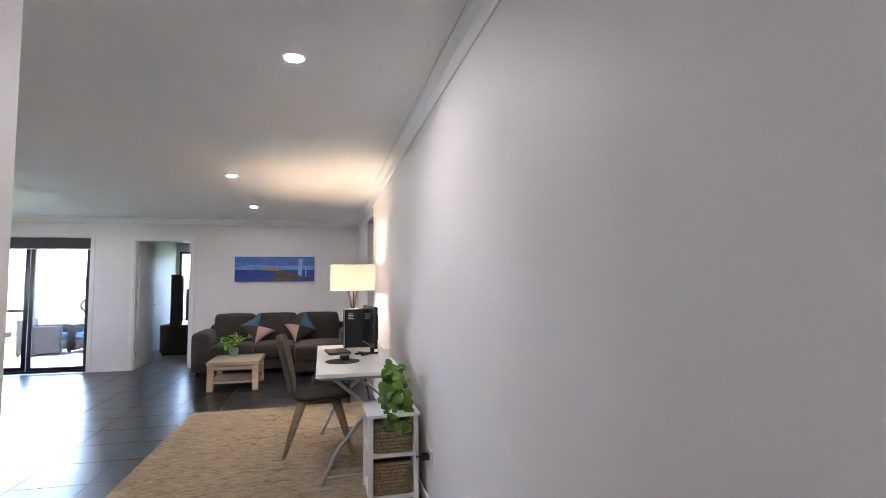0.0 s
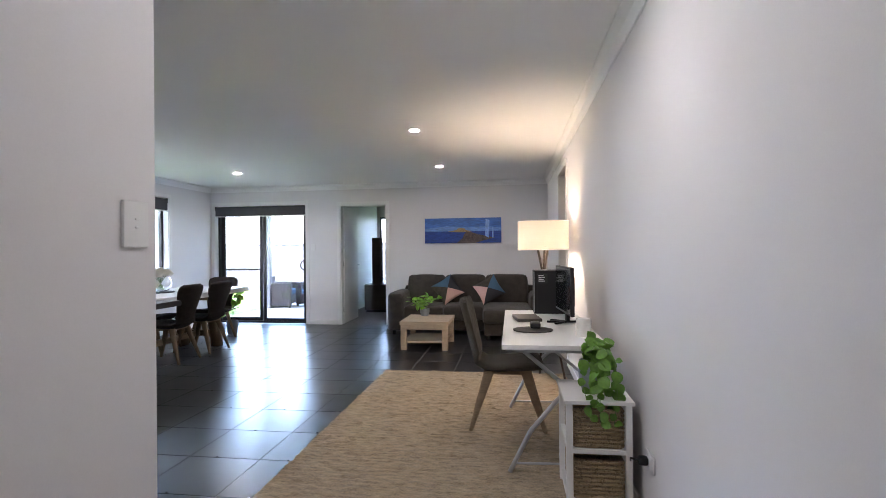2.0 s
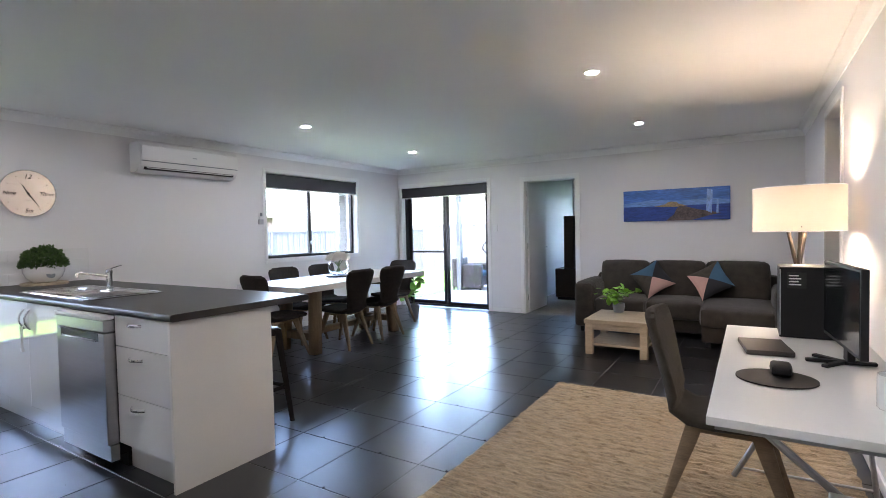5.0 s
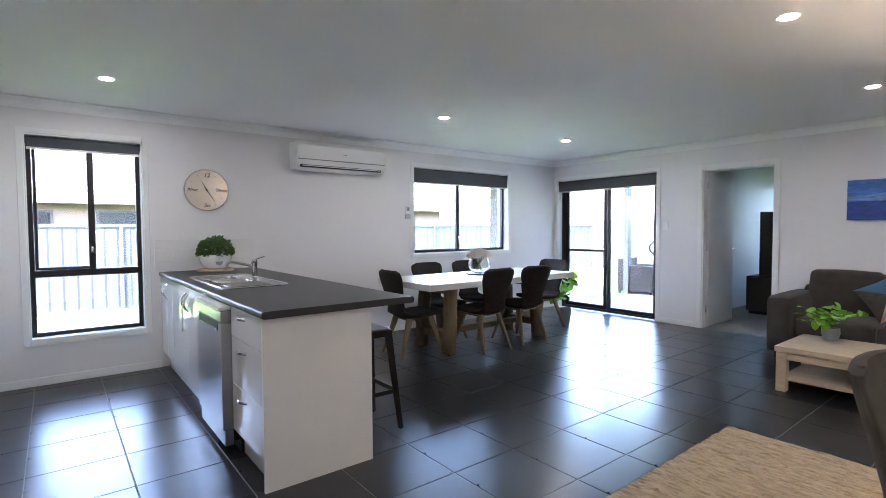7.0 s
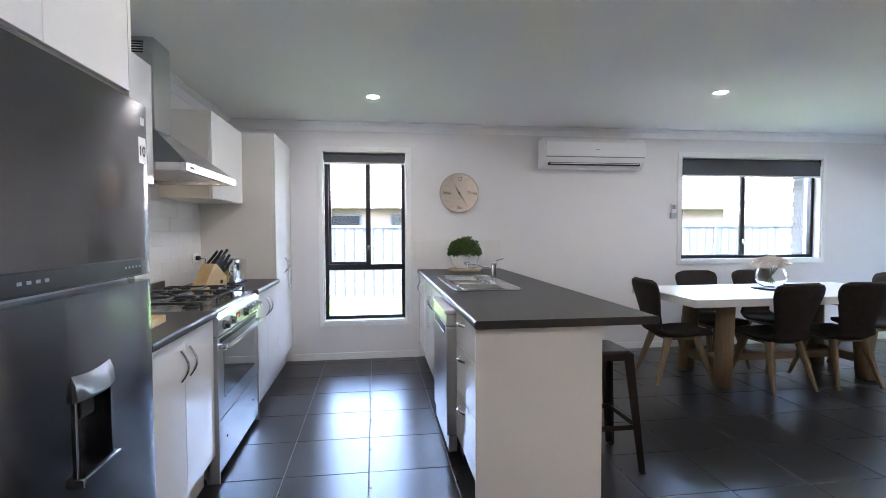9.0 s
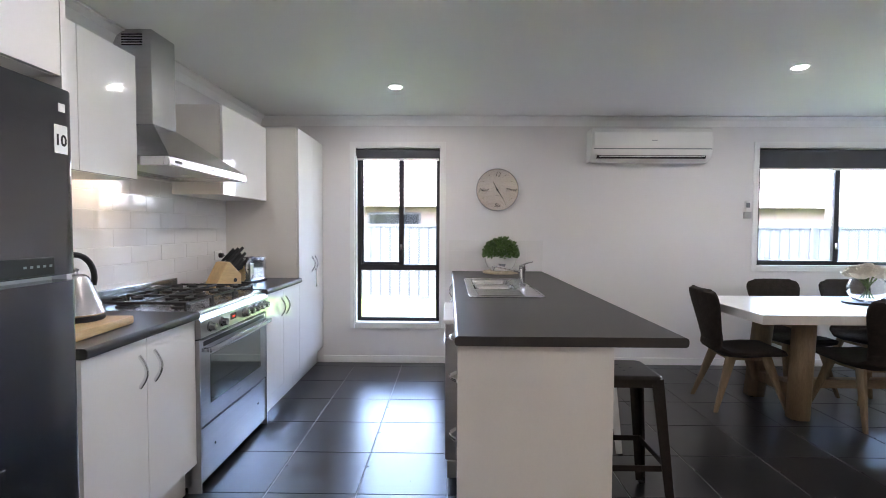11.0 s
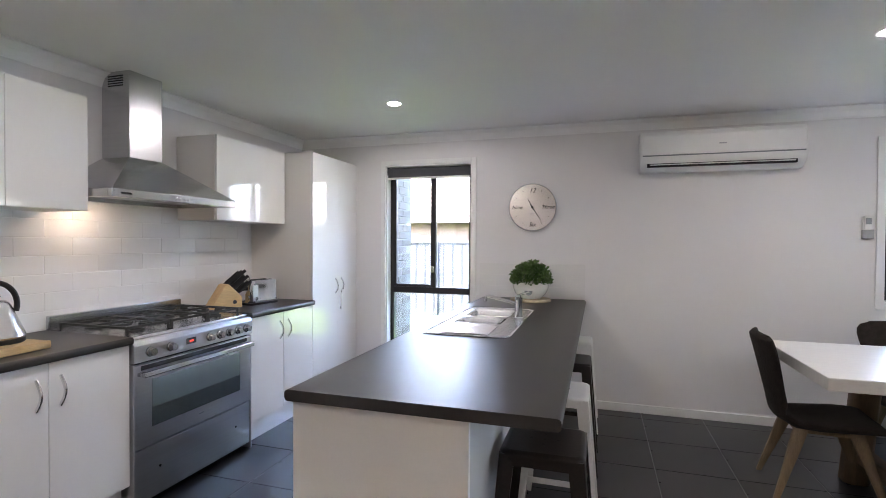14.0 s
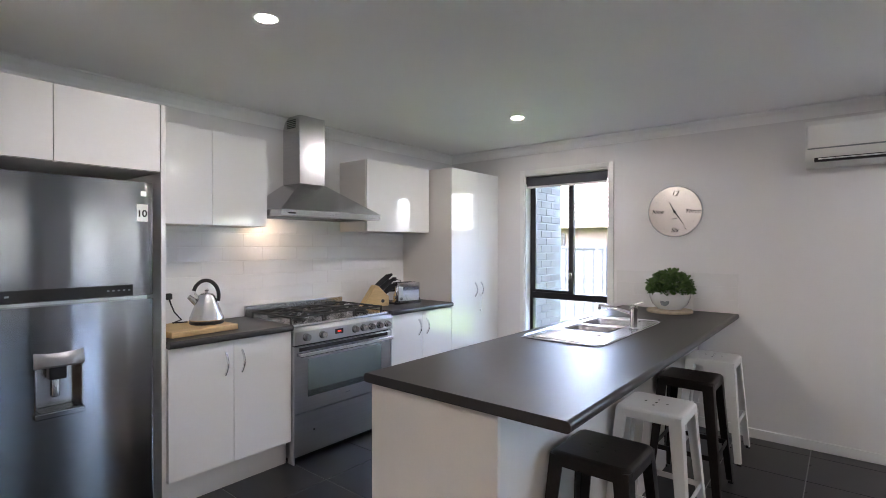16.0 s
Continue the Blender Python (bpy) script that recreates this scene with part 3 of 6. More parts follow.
def worktop(x0, x1, y0, y1, label, nose):
    """A laminate top with rounded long edges."""
    r, z0, z1 = 0.014, 0.872, 0.91
    prof = []
    for cy, cz, a0 in ((y1 - r, z1 - r, 0), (y0 + r, z1 - r, 90), (y0 + r, z0 + r, 180), (y1 - r, z0 + r, 270)):
        for k in range(5):
            t = radians(a0 + 22.5 * k)
            prof.append((cy + r * math.cos(t), cz + r * math.sin(t)))
    bm = bmesh.new()
    rings = [[bm.verts.new((x, y, z)) for y, z in prof] for x in (x0, x1)]
    ring_faces(bm, rings)
    return flat_thing("worktop", bm, WORKTOP, label, "worktop")


worktop(-2.553, -1.802, YK + 0.002, 2.165, "charcoal laminate worktop with a chopping board on it", 1)
worktop(-4.224, -3.447, YK + 0.002, 2.165, "charcoal laminate worktop holding toaster and knives", 1)

# island
cabinet("drawer_unit", "gloss white three-drawer island unit", -2.625, -2.098, 3.415, 4.0, 0, 0.87,
        [dict(name="drawer", x=(-2.625, -2.098), z=z, bow=(-2.41, zz), vertical=False) for z, zz in (((0.155, 0.43), 0.378), ((0.43, 0.70), 0.645), ((0.70, 0.87), 0.828))], -1, 0.155, "island units")
cabinet("sink_cabinet", "gloss white two-door cabinet under the sink", -4.42, -3.225, 3.415, 4.0, 0, 0.87,
        [dict(x=(-3.82, -3.225), z=(0.155, 0.87), bow=(-3.775, 0.755)), dict(x=(-4.42, -3.82), z=(0.155, 0.87), bow=(-3.865, 0.755))], -1, 0.155, "island units")
cabinet("corner_cabinet", "gloss white island cabinet against the wall", -4.998, -4.422, 3.415, 4.0, 0, 0.87,
        [dict(x=(-4.68, -4.422), z=(0.155, 0.87), bow=(-4.64, 0.755)), dict(x=(-4.998, -4.68), z=(0.155, 0.87), bow=(-4.72, 0.755))], -1, 0.155, "island units")
flat_thing("island_end_panel", box(-2.097, -2.078, 3.413, 4.02, 0, 0.871, 0.001), PANEL, "plain white laminate end panel of the island", "panel")
flat_thing("island_back_panel", box(-4.998, -2.098, 4.002, 4.018, 0, 0.871, 0.001), CABINET, "gloss white laminate back panel behind the stools", "panel")


def dishwasher():
    d = thing("dishwasher", (-2.925, 3.7, 0), "stainless steel dishwasher built into the island", "dishwasher")
    x0, x1 = -3.218, -2.632
    part("body", box(x0, x1, 3.42, 3.99, 0.08, 0.865, 0.002), BLACK, d, local=False)
    door = part("door", box(x0 + 0.002, x1 - 0.002, 3.36, 3.419, 0.15, 0.77, 0.005), PALESTEEL, d, local=False)
    part("control_panel", box(x0 + 0.002, x1 - 0.002, 3.36, 3.419, 0.775, 0.842, 0.005), PALESTEEL, d, local=False)
    part("top_rail", box(x0 + 0.002, x1 - 0.002, 3.35, 3.419, 0.845, 0.866, 0.004), WHITEMETAL, d, "pale top edge", local=False)
    grip = part("grip", box(x0 + 0.06, x1 - 0.06, 3.3575, 3.37, 0.722, 0.768, 0.003), BLACK, door, "dark recessed grip", local=False)
    part("grip_lip", box(x0 + 0.08, x1 - 0.08, 3.354, 3.36, 0.722, 0.732, 0.002), CHROME, grip, local=False)
    part("lower_panel", box(x0 + 0.002, x1 - 0.002, 3.372, 3.419, 0.055, 0.146, 0.004), PALESTEEL, d, local=False)
    part("kickplate", box(x0 + 0.004, x1 - 0.004, 3.46, 3.48, 0.0, 0.08), BLACK, d, local=False)
    return d


dishwasher()

SINK = (-4.205, -3.12, 3.50, 3.955)


def island_top():
    """The island worktop, with the bowls cut through it."""
    x0, x1, y0, y1, z0, z1 = -4.998, -2.046, 3.40, 4.292, 0.872, 0.91
    holes = [(-4.14, -3.80, 3.55, 3.84), (-3.76, -3.52, 3.56, 3.83)]
    xs = [x0, -4.14, -3.80, -3.76, -3.52, x1]
    r = 0.014
    bm = bmesh.new()
    add_box(bm, x0, x1, y0 + r, 3.55, z0, z1)
    add_box(bm, x0, x1, 3.84, y1 - r, z0, z1)
    for a, b in ((x0, -4.14), (-3.80, -3.76), (-3.52, x1)):
        add_box(bm, a, b, 3.55, 3.84, z0, z1)
    for yc, s in ((y0 + r, -1), (y1 - r, 1)):
        prof = [(yc, z1), *[(yc + s * r * math.sin(radians(t)), z1 - r + r * math.cos(radians(t))) for t in (30, 60, 90)], *[(yc + s * r * math.sin(radians(t)), z0 + r + r * math.cos(radians(t))) for t in (90, 120, 150)], (yc, z0)]
        ring_faces(bm, [[bm.verts.new((x, y, z)) for y, z in prof] for x in (x0, x1)])
    bmesh.ops.remove_doubles(bm, verts=bm.verts[:], dist=1e-5)
    return flat_thing("island_worktop", bm, WORKTOP, "long charcoal laminate island top with round edges", "worktop")


island_top()


def sink():
    s = thing("sink", (-3.66, 3.73, 0.91), "stainless steel double-bowl sink with a ribbed drainer", "sink")
    bowls = [(-4.14, -3.80, 3.55, 3.84, 0.16), (-3.76, -3.52, 3.56, 3.83, 0.12)]
    x0, x1, y0, y1 = SINK
    z = 0.914
    rows = [(x0, x1, y0, 3.55, 0.911, z), (x0, x1, 3.84, y1, 0.911, z), (x0, -4.14, 3.55, 3.84, 0.911, z), (-3.80, -3.76, 3.55, 3.84, 0.911, z), (-3.52, -3.46, 3.55, 3.84, 0.911, z), (-3.46, x1, 3.55, 3.84, 0.911, z - 0.001)]
    part("deck", boxes(rows), STEELH, s, local=False)
    part("rim", tube([Vector((x, y, 0.914)) for x, y in rounded(x0, x1, y0, y1, 0.07, 7)] + [Vector((x1, y1 - 0.07, 0.914))], 0.0055, 8), CHROME, s, local=False)
    for a, b, c, d, h in bowls:
        t = 0.0015
        bm = bmesh.new()
        rings = []
        for k, (ins, zz) in enumerate(((0.001, 0.914), (0.006, 0.90), (0.012, 0.91 - h + 0.03), (0.04, 0.91 - h))):
            rings.append([bm.verts.new((x, y, zz)) for x, y in rounded(a + ins, b - ins, c + ins, d - ins, 0.045)])
        ring_faces(bm, rings, True, False)
        bm.faces.new(rings[-1])
        bowl = part("bowl", bm, STEELH, s, local=False)
        part("waste", lathe([(0.001, 0.0), (0.03, 0.002), (0.034, 0.0)], 20, False, ((a + b) / 2, (c + d) / 2, 0.9125 - h)), CHROME, bowl, local=False)
    for i in range(11):
        x = -3.44 + i * 0.026
        part("rib", tube([(x, 3.56, 0.9145), (x, 3.60, 0.917), (x, 3.80, 0.917), (x, 3.84, 0.9145)], 0.0045, 6), STEELH, s, local=False)
    return s


sink()


def tap():
    t = thing("mixer_tap", (-3.77, 3.91, 0.914), "chrome mixer tap at the back of the sink", "tap")
    part("base", lathe([(0.027, 0), (0.027, 0.008), (0.021, 0.014), (0.021, 0.11), (0.024, 0.115), (0.024, 0.14), (0.012, 0.15)], 24), CHROME, t)
    part("spout", tube([(0, 0, 0.09), (0.0, -0.05, 0.105), (0, -0.19, 0.135), (0, -0.21, 0.13), (0, -0.215, 0.105)], 0.011, 12), CHROME, t)
    part("lever", tube([(0, 0, 0.145), (0.01, 0.02, 0.158), (0.04, 0.07, 0.175)], 0.007, 10, r2=0.005), CHROME, t)
    return t


tap()


def stove():
    x0, x1, y0, y1 = -3.445, -2.556, YK + 0.01, 2.135
    s = thing("stove", (-3.0, 1.84, 0), "freestanding stainless steel gas stove with oven below", "stove")

    def put(name, bm, mat, par=None, lab=""):
        return part(name, bm, mat, par or s, lab, local=False)
    put("body", box(x0, x1, y0, y1 - 0.02, 0.03, 0.885, 0.003), SILVERMETAL)
    put("plinth", box(x0 + 0.02, x1 - 0.02, y0, y1 - 0.06, 0.0, 0.03), BLACK)
    put("hob_plate", box(x0, x1, y0, y1, 0.886, 0.905, 0.004), STEELH)
    put("upstand", box(x0, x1, y0, y0 + 0.022, 0.905, 0.985, 0.004), STEELH)
    bm = bmesh.new()
    ring_faces(bm, [[bm.verts.new((x, y, z)) for y, z in ((2.115, 0.885), (2.15, 0.885), (2.165, 0.86), (2.165, 0.775), (2.115, 0.765))] for x in (x0, x1)])
    panel = put("control_panel", bm, PALESTEEL)
    kx = [-2.645, -2.775, -3.06, -3.14, -3.22, -3.30, -3.38]
    for x in kx:
        k = put("knob", merge(lathe([(0.026, 0), (0.026, 0.008), (0.022, 0.012), (0.019, 0.034), (0.001, 0.036)], 20)), STEEL, panel)
        k.data.transform(HOME[s].inverted() @ pose(x, 2.165, 0.82, -90, 0, 0) @ HOME[s])
    put("clock_display", box(-2.955, -2.885, 2.163, 2.168, 0.808, 0.842, 0.001), BLACK, panel)
    put("display_digits", box(-2.935, -2.905, 2.1682, 2.1692, 0.82, 0.83), REDLED, panel)
    door = put("oven_door", box(x0 + 0.01, x1 - 0.01, 2.115, 2.155, 0.325, 0.758, 0.004), PALESTEEL)
    put("vent_gap", box(x0 + 0.02, x1 - 0.02, 2.10, 2.135, 0.7585, 0.7655), BLACK, None, "dark gap above the oven door")
    for xa in (x0, x1 - 0.009):
        put("side_trim", box(xa, xa + 0.009, 2.09, 2.158, 0.0, 0.764, 0.002), SILVERMETAL)
    put("door_slot", box(-3.40, -2.60, 2.1545, 2.1565, 0.728, 0.752, 0.001), BLACK, door, "dark slot behind the handle")
    put("oven_window", box(-3.335, -2.665, 2.1535, 2.1575, 0.42, 0.672, 0.003), OVENGLASS, door, "dark reflective oven glass")
    put("oven_handle", merge(box(-3.42, -2.58, 2.188, 2.204, 0.698, 0.726, 0.005), box(-3.42, -3.39, 2.154, 2.19, 0.702, 0.722, 0.003), box(-2.61, -2.58, 2.154, 2.19, 0.702, 0.722, 0.003)), STEELH, door)
    put("badge", box(-3.025, -2.985, 2.1545, 2.1562, 0.377, 0.383), GREYPOT, door)
    drawer = put("storage_drawer", box(x0 + 0.01, x1 - 0.01, 2.115, 2.15, 0.04, 0.315, 0.004), PALESTEEL)
    for x in (-3.3, -2.72):
        put("drawer_screw", lathe([(0.007, 0), (0.007, 0.003), (0.001, 0.004)], 10), BLACK, drawer).data.transform(HOME[s].inverted() @ pose(x, 2.15, 0.19, -90, 0, 0) @ HOME[s])
    burners = [(-3.28, 1.70, 0.035), (-3.28, 1.98, 0.045), (-2.72, 1.70, 0.045), (-2.72, 1.98, 0.035), (-3.0, 1.84, 0.065)]
    for bx, by, r in burners:
        b = put("burner", lathe([(r + 0.012, 0.905), (r + 0.012, 0.913), (r, 0.916), (r, 0.926), (r - 0.006, 0.931), (0.001, 0.933)], 24, True, (bx, by, 0)), IRON)
    for gx in (-3.28, -3.0, -2.72):
        rows = [(gx - 0.135, gx - 0.123, 1.60, 2.08, 0.937, 0.95), (gx + 0.123, gx + 0.135, 1.60, 2.08, 0.937, 0.95), (gx - 0.123, gx + 0.123, 1.60, 1.612, 0.937, 0.95), (gx - 0.123, gx + 0.123, 2.068, 2.08, 0.937, 0.95), (gx - 0.123, gx + 0.123, 1.834, 1.846, 0.937, 0.95)]
        for gy in (1.70, 1.98):
            rows += [(gx - 0.123, gx - 0.03, gy - 0.005, gy + 0.005, 0.939, 0.953), (gx + 0.03, gx + 0.123, gy - 0.005, gy + 0.005, 0.939, 0.953), (gx - 0.005, gx + 0.005, gy - 0.08, gy - 0.025, 0.939, 0.953), (gx - 0.005, gx + 0.005, gy + 0.025, gy + 0.08, 0.939, 0.953)]
        for fx in (-0.129, 0.129):
            for fy in (1.606, 2.074):
                rows.append((gx + fx - 0.006, gx + fx + 0.006, fy - 0.006, fy + 0.006, 0.905, 0.938))
        put("pan_support", boxes(rows, 0.002), IRON, None, "black cast iron trivet")
    return s


stove()


def range_hood():
    h = thing("range_hood", (-3.0, 1.78, 1.62), "stainless steel canopy range hood with a square chimney", "range hood")
    x0, x1, y0, y1 = -3.445, -2.549, YK + 0.004, 2.03
    bm = bmesh.new()
    lo = [bm.verts.new(p) for p in ((x0, y0, 1.665), (x1, y0, 1.665), (x1, y1, 1.665), (x0, y1, 1.665))]
    hi = [bm.verts.new(p) for p in ((-3.118, y0, 1.885), (-2.882, y0, 1.885), (-2.882, 1.753, 1.885), (-3.118, 1.753, 1.885))]
    ring_faces(bm, [lo, hi])
    part("canopy", bm, STEELH, h, local=False, soft=False)
    rim = part("rim", boxes([(x0, x1, y1 - 0.03, y1, 1.622, 1.6645), (x0, x1, y0, y0 + 0.03, 1.622, 1.6645), (x0, x0 + 0.03, y0 + 0.03, y1 - 0.03, 1.622, 1.6645), (x1 - 0.03, x1, y0 + 0.03, y1 - 0.03, 1.622, 1.6645)], 0.002), STEELH, h, local=False)
    part("filter", box(x0 + 0.03, x1 - 0.03, y0 + 0.03, y1 - 0.03, 1.648, 1.656), SILVERMETAL, h, local=False)
    for i in range(4):
        part("button", box(-2.96 - i * 0.03, -2.945 - i * 0.03, y1 - 0.001, y1 + 0.004, 1.635, 1.65, 0.002), CHROME, rim, local=False)
    part("badge", box(-2.66, -2.60, y1 - 0.001, y1 + 0.002, 1.637, 1.648), BLACK, rim, local=False)
    ch = part("chimney", box(-3.115, -2.885, y0, 1.75, 1.885, 2.398, 0.003), STEELH, h, local=False)
    for i in range(5):
        part("vent_slot", box(-2.8865, -2.8835, 1.585, 1.70, 2.31 + i * 0.014, 2.317 + i * 0.014), BLACK, ch, local=False)
    part("lamp_lens", lathe([(0.022, 0), (0.022, 0.004)], 20, True, (-2.70, 1.70, 1.643)), glowing("hood_lens", (1.0, 0.78, 0.53), 5.0), h, "lit hood lamp", local=False)
    part("lamp_lens", lathe([(0.03, 0), (0.03, 0.004)], 20, True, (-3.30, 1.70, 1.643)), PLASTIC, h, "unlit hood lamp", local=False)
    return h


range_hood()


def safety_latch(x, y, z, out):
    """A white loop that hangs from a pair of door handles."""
    l = thing("safety_latch", (x, y, z), "white plastic child latch hanging from cupboard handles", "latch", "child latches")
    part("loop", tube(arc((-0.018, out * 0.035, 0), (0.018, out * 0.035, 0), (0, 0, -0.16), 12), 0.004, 6), PLASTIC, l)
    part("clip", box(-0.012, 0.012, out * 0.035 - 0.008, out * 0.035 + 0.008, -0.175, -0.15, 0.003), PLASTIC, l)
    return l


safety_latch(-4.64, BASE, 0.965, 1)
safety_latch(-3.82, 3.415, 0.715, -1)


def fridge():
    f = thing("refrigerator", (-1.32, 1.88, 0), "stainless steel top-mount refrigerator with a water dispenser", "refrigerator")
    x0, x1 = -1.712, -0.925

    def put(name, bm, mat, par=None, lab=""):
        return part(name, bm, mat, par or f, lab, local=False)
    put("body", box(x0 + 0.005, x1 - 0.005, 1.56, 2.13, 0.03, 1.725, 0.006), SILVERMETAL)
    put("base", box(x0 + 0.03, x1 - 0.03, 1.6, 2.11, 0.0, 0.03), BLACK)

    def corner(x, s):
        pts = [(x + s * (0.02 - 0.02 * math.cos(radians(90 * k / 8))), 2.185 + 0.02 * math.sin(radians(90 * k / 8))) for k in range(9)]
        return pts if s > 0 else pts[::-1]

    def leaf_bm(z0, z1, bev):
        """A door with softly rounded upright edges and a slight bow."""
        out = [(x0, 2.135)] + corner(x0, 1) + [(x0 + (x1 - x0) * k / 16, 2.205 + 0.008 * math.sin(math.pi * k / 16)) for k in range(1, 16)] + corner(x1, -1) + [(x1, 2.135)]
        return plate(out, z0, z1, bev)

    def leaf(name, z0, z1, bev=0.003):
        return put(name, leaf_bm(z0, z1, bev), FRIDGE)
    top = leaf("freezer_door", 1.175, 1.735)
    d0, d1, n0, n1 = -1.405, -1.235, 0.69, 0.90

    def skin(x):
        return 2.205 + 0.008 * math.sin(math.pi * (x - x0) / (x1 - x0))
    low = leaf("fridge_door", 0.05, n0, 0.0)
    put("fridge_door_top", leaf_bm(n1, 1.155, 0.0), FRIDGE, low)
    for pts in (([(x0, 2.135)] + corner(x0, 1) + [(x0 + (d0 - x0) * k / 4, skin(x0 + (d0 - x0) * k / 4)) for k in range(1, 5)] + [(d0, 2.135)]),
                ([(d1, 2.135)] + [(d1 + (x1 - d1) * k / 4, skin(d1 + (x1 - d1) * k / 4)) for k in range(4)] + corner(x1, -1) + [(x1, 2.135)])):
        put("fridge_door_side", plate(pts, n0, n1), FRIDGE, low)
    band = put("control_band", box(x0 + 0.10, x1 - 0.01, 2.19, 2.217, 1.178, 1.232, 0.004), BLACK, top, "black touch control strip")
    for i in range(5):
        put("icon", box(-1.60 + 0.022 * i, -1.59 + 0.022 * i, 2.2168, 2.2176, 1.203, 1.21), GREYPOT, band)
    for i in range(4):
        put("icon", box(-1.06 - 0.03 * i, -1.045 - 0.03 * i, 2.2168, 2.2176, 1.202, 1.21), GREYPOT, band)
    put("energy_label", box(-1.683, -1.628, 2.2055, 2.2075, 1.54, 1.625), WHITEBOARD, top, "white square sticker")
    put("badge", box(-1.675, -1.65, 2.206, 2.208, 1.665, 1.69), WHITEMETAL, top)
    disp = put("water_dispenser", box(d0 + 0.001, d1 - 0.001, 2.136, 2.142, n0 + 0.001, n1 - 0.001), STEEL, low, "steel water dispenser recess")
    hood = bmesh.new()
    rings = []
    for k in range(9):
        x = d0 - 0.006 + (d1 - d0 + 0.012) * k / 8
        bow = 0.016 * math.sin(math.pi * k / 8)
        rings.append([hood.verts.new((x, y, z)) for y, z in ((2.18, n1 - 0.012), (2.222 + bow, n1 - 0.012), (2.226 + bow, n1 - 0.004), (2.222 + bow * 0.6, n1 + 0.03), (2.2125, n1 + 0.055 - bow * 0.5), (2.18, n1 + 0.055 - bow * 0.5))])
    ring_faces(hood, rings)
    put("hood", hood, GREYSTEEL, disp, "steel arched hood")
    for x in (d0 - 0.003, d1 - 0.005):
        put("jamb", box(x, x + 0.008, 2.14, 2.219, n0, n1 - 0.012, 0.002), FRIDGE, disp)
    put("drip_tray", merge(box(d0 - 0.006, d1 + 0.006, 2.14, 2.238, n0 - 0.022, n0 + 0.006, 0.005), box(d0 + 0.012, d1 - 0.012, 2.15, 2.23, n0 + 0.006, n0 + 0.009)), FRIDGE, disp, "dark steel drip tray")
    put("nozzle", box(-1.352, -1.288, 2.143, 2.20, n1 - 0.075, n1 - 0.014, 0.006), BLACK, disp, "black square water nozzle")
    put("paddle", box(-1.335, -1.305, 2.143, 2.16, n0 + 0.05, n1 - 0.076, 0.005), STEEL, disp, "steel dispenser paddle")
    return f


fridge()

# numeral on the refrigerator sticker
txt = bpy.data.curves.new("sticker_number", "FONT")
txt.body, txt.size, txt.extrude = "10", 0.046, 0.0003
txt.offset = 0.0012
txt.align_x, txt.align_y = "CENTER", "CENTER"
num = new("sticker_number", txt)
num.matrix_world = pose(-1.6555, 2.2085, 1.578, 90, 0, 180)
num.data.materials.append(BLACK)
sticker_parent = [o for o in bpy.data.objects if o.name == "energy_label"][0]
num.parent = sticker_parent
num.matrix_parent_inverse = HOME[sticker_parent].inverted()


def kettle():
    k = thing("kettle", (-2.13, 1.88, 0.945), "brushed steel pyramid kettle with a black handle", "kettle", turn=150)
    part("body", lathe([(0.088, 0.02), (0.091, 0.026), (0.089, 0.034), (0.044, 0.148), (0.04, 0.154), (0.038, 0.158), (0.026, 0.166), (0.001, 0.169)], 32), STEELH, k)
    part("base", lathe([(0.085, 0.0), (0.09, 0.004), (0.09, 0.016), (0.085, 0.02)], 32), BLACK, k)
    part("lid_knob", lathe([(0.008, 0.166), (0.007, 0.175), (0.013, 0.183), (0.001, 0.19)], 16), CHROME, k)
    part("handle", tube([(0.066 * math.cos(radians(t)) - 0.004, 0, 0.15 + 0.085 * math.sin(radians(t))) for t in range(-20, 166, 12)], 0.0105, 10), BLACK, k)
    k.scale = (1.08, 1.08, 1.12)
    part("spout", tube([(-0.045, 0, 0.105), (-0.07, 0, 0.13), (-0.092, 0, 0.15)], 0.019, 12, r2=0.012), STEELH, k)
    part("handle_arm", tube([(-0.062, 0, 0.185), (-0.058, 0, 0.16), (-0.04, 0, 0.145)], 0.006, 8), CHROME, k)
    return k


kettle()
flat_thing("electric_cable", tube([(-2.05, 1.80, 0.955), (-1.99, 1.74, 0.95), (-2.066, 1.68, 0.955), (-2.044, 1.63, 1.0), (-2.038, 1.59, 1.054), (-2.036, 1.57, 1.094)], 0.0045, 6), BLACK, "black cord from the kettle to the wall socket", "cable")
flat_thing("power_plug", box(-2.058, -2.014, 1.5405, 1.575, 1.074, 1.114, 0.008), BLACK, "black plug in the kitchen wall socket", "plug")
SOCKET = (-4.064, 1.101)
flat_thing("power_plug", box(-4.084, -4.044, 1.554, 1.585, 1.083, 1.119, 0.007), BLACK, "black toaster plug in the splashback socket", "plug")
flat_thing("electric_cable", tube([(-4.064, 1.58, 1.101), (-4.104, 1.61, 1.091), (-4.114, 1.60, 0.98), (-4.124, 1.62, 0.93), (-3.75, 1.66, 0.916), (-3.84, 1.74, 0.916)], 0.0035, 6), BLACK, "black cord from the toaster to the socket", "cable")
flat_thing("chopping_board", box(-2.24, -1.84, 1.70, 2.05, 0.911, 0.945, 0.006, m=Matrix.Translation((-2.04, 1.9, 0)) @ Matrix.Rotation(radians(4), 4, "Z") @ Matrix.Translation((2.04, -1.9, 0))), BAMBOO, "thick bamboo chopping board on the worktop", "chopping board")


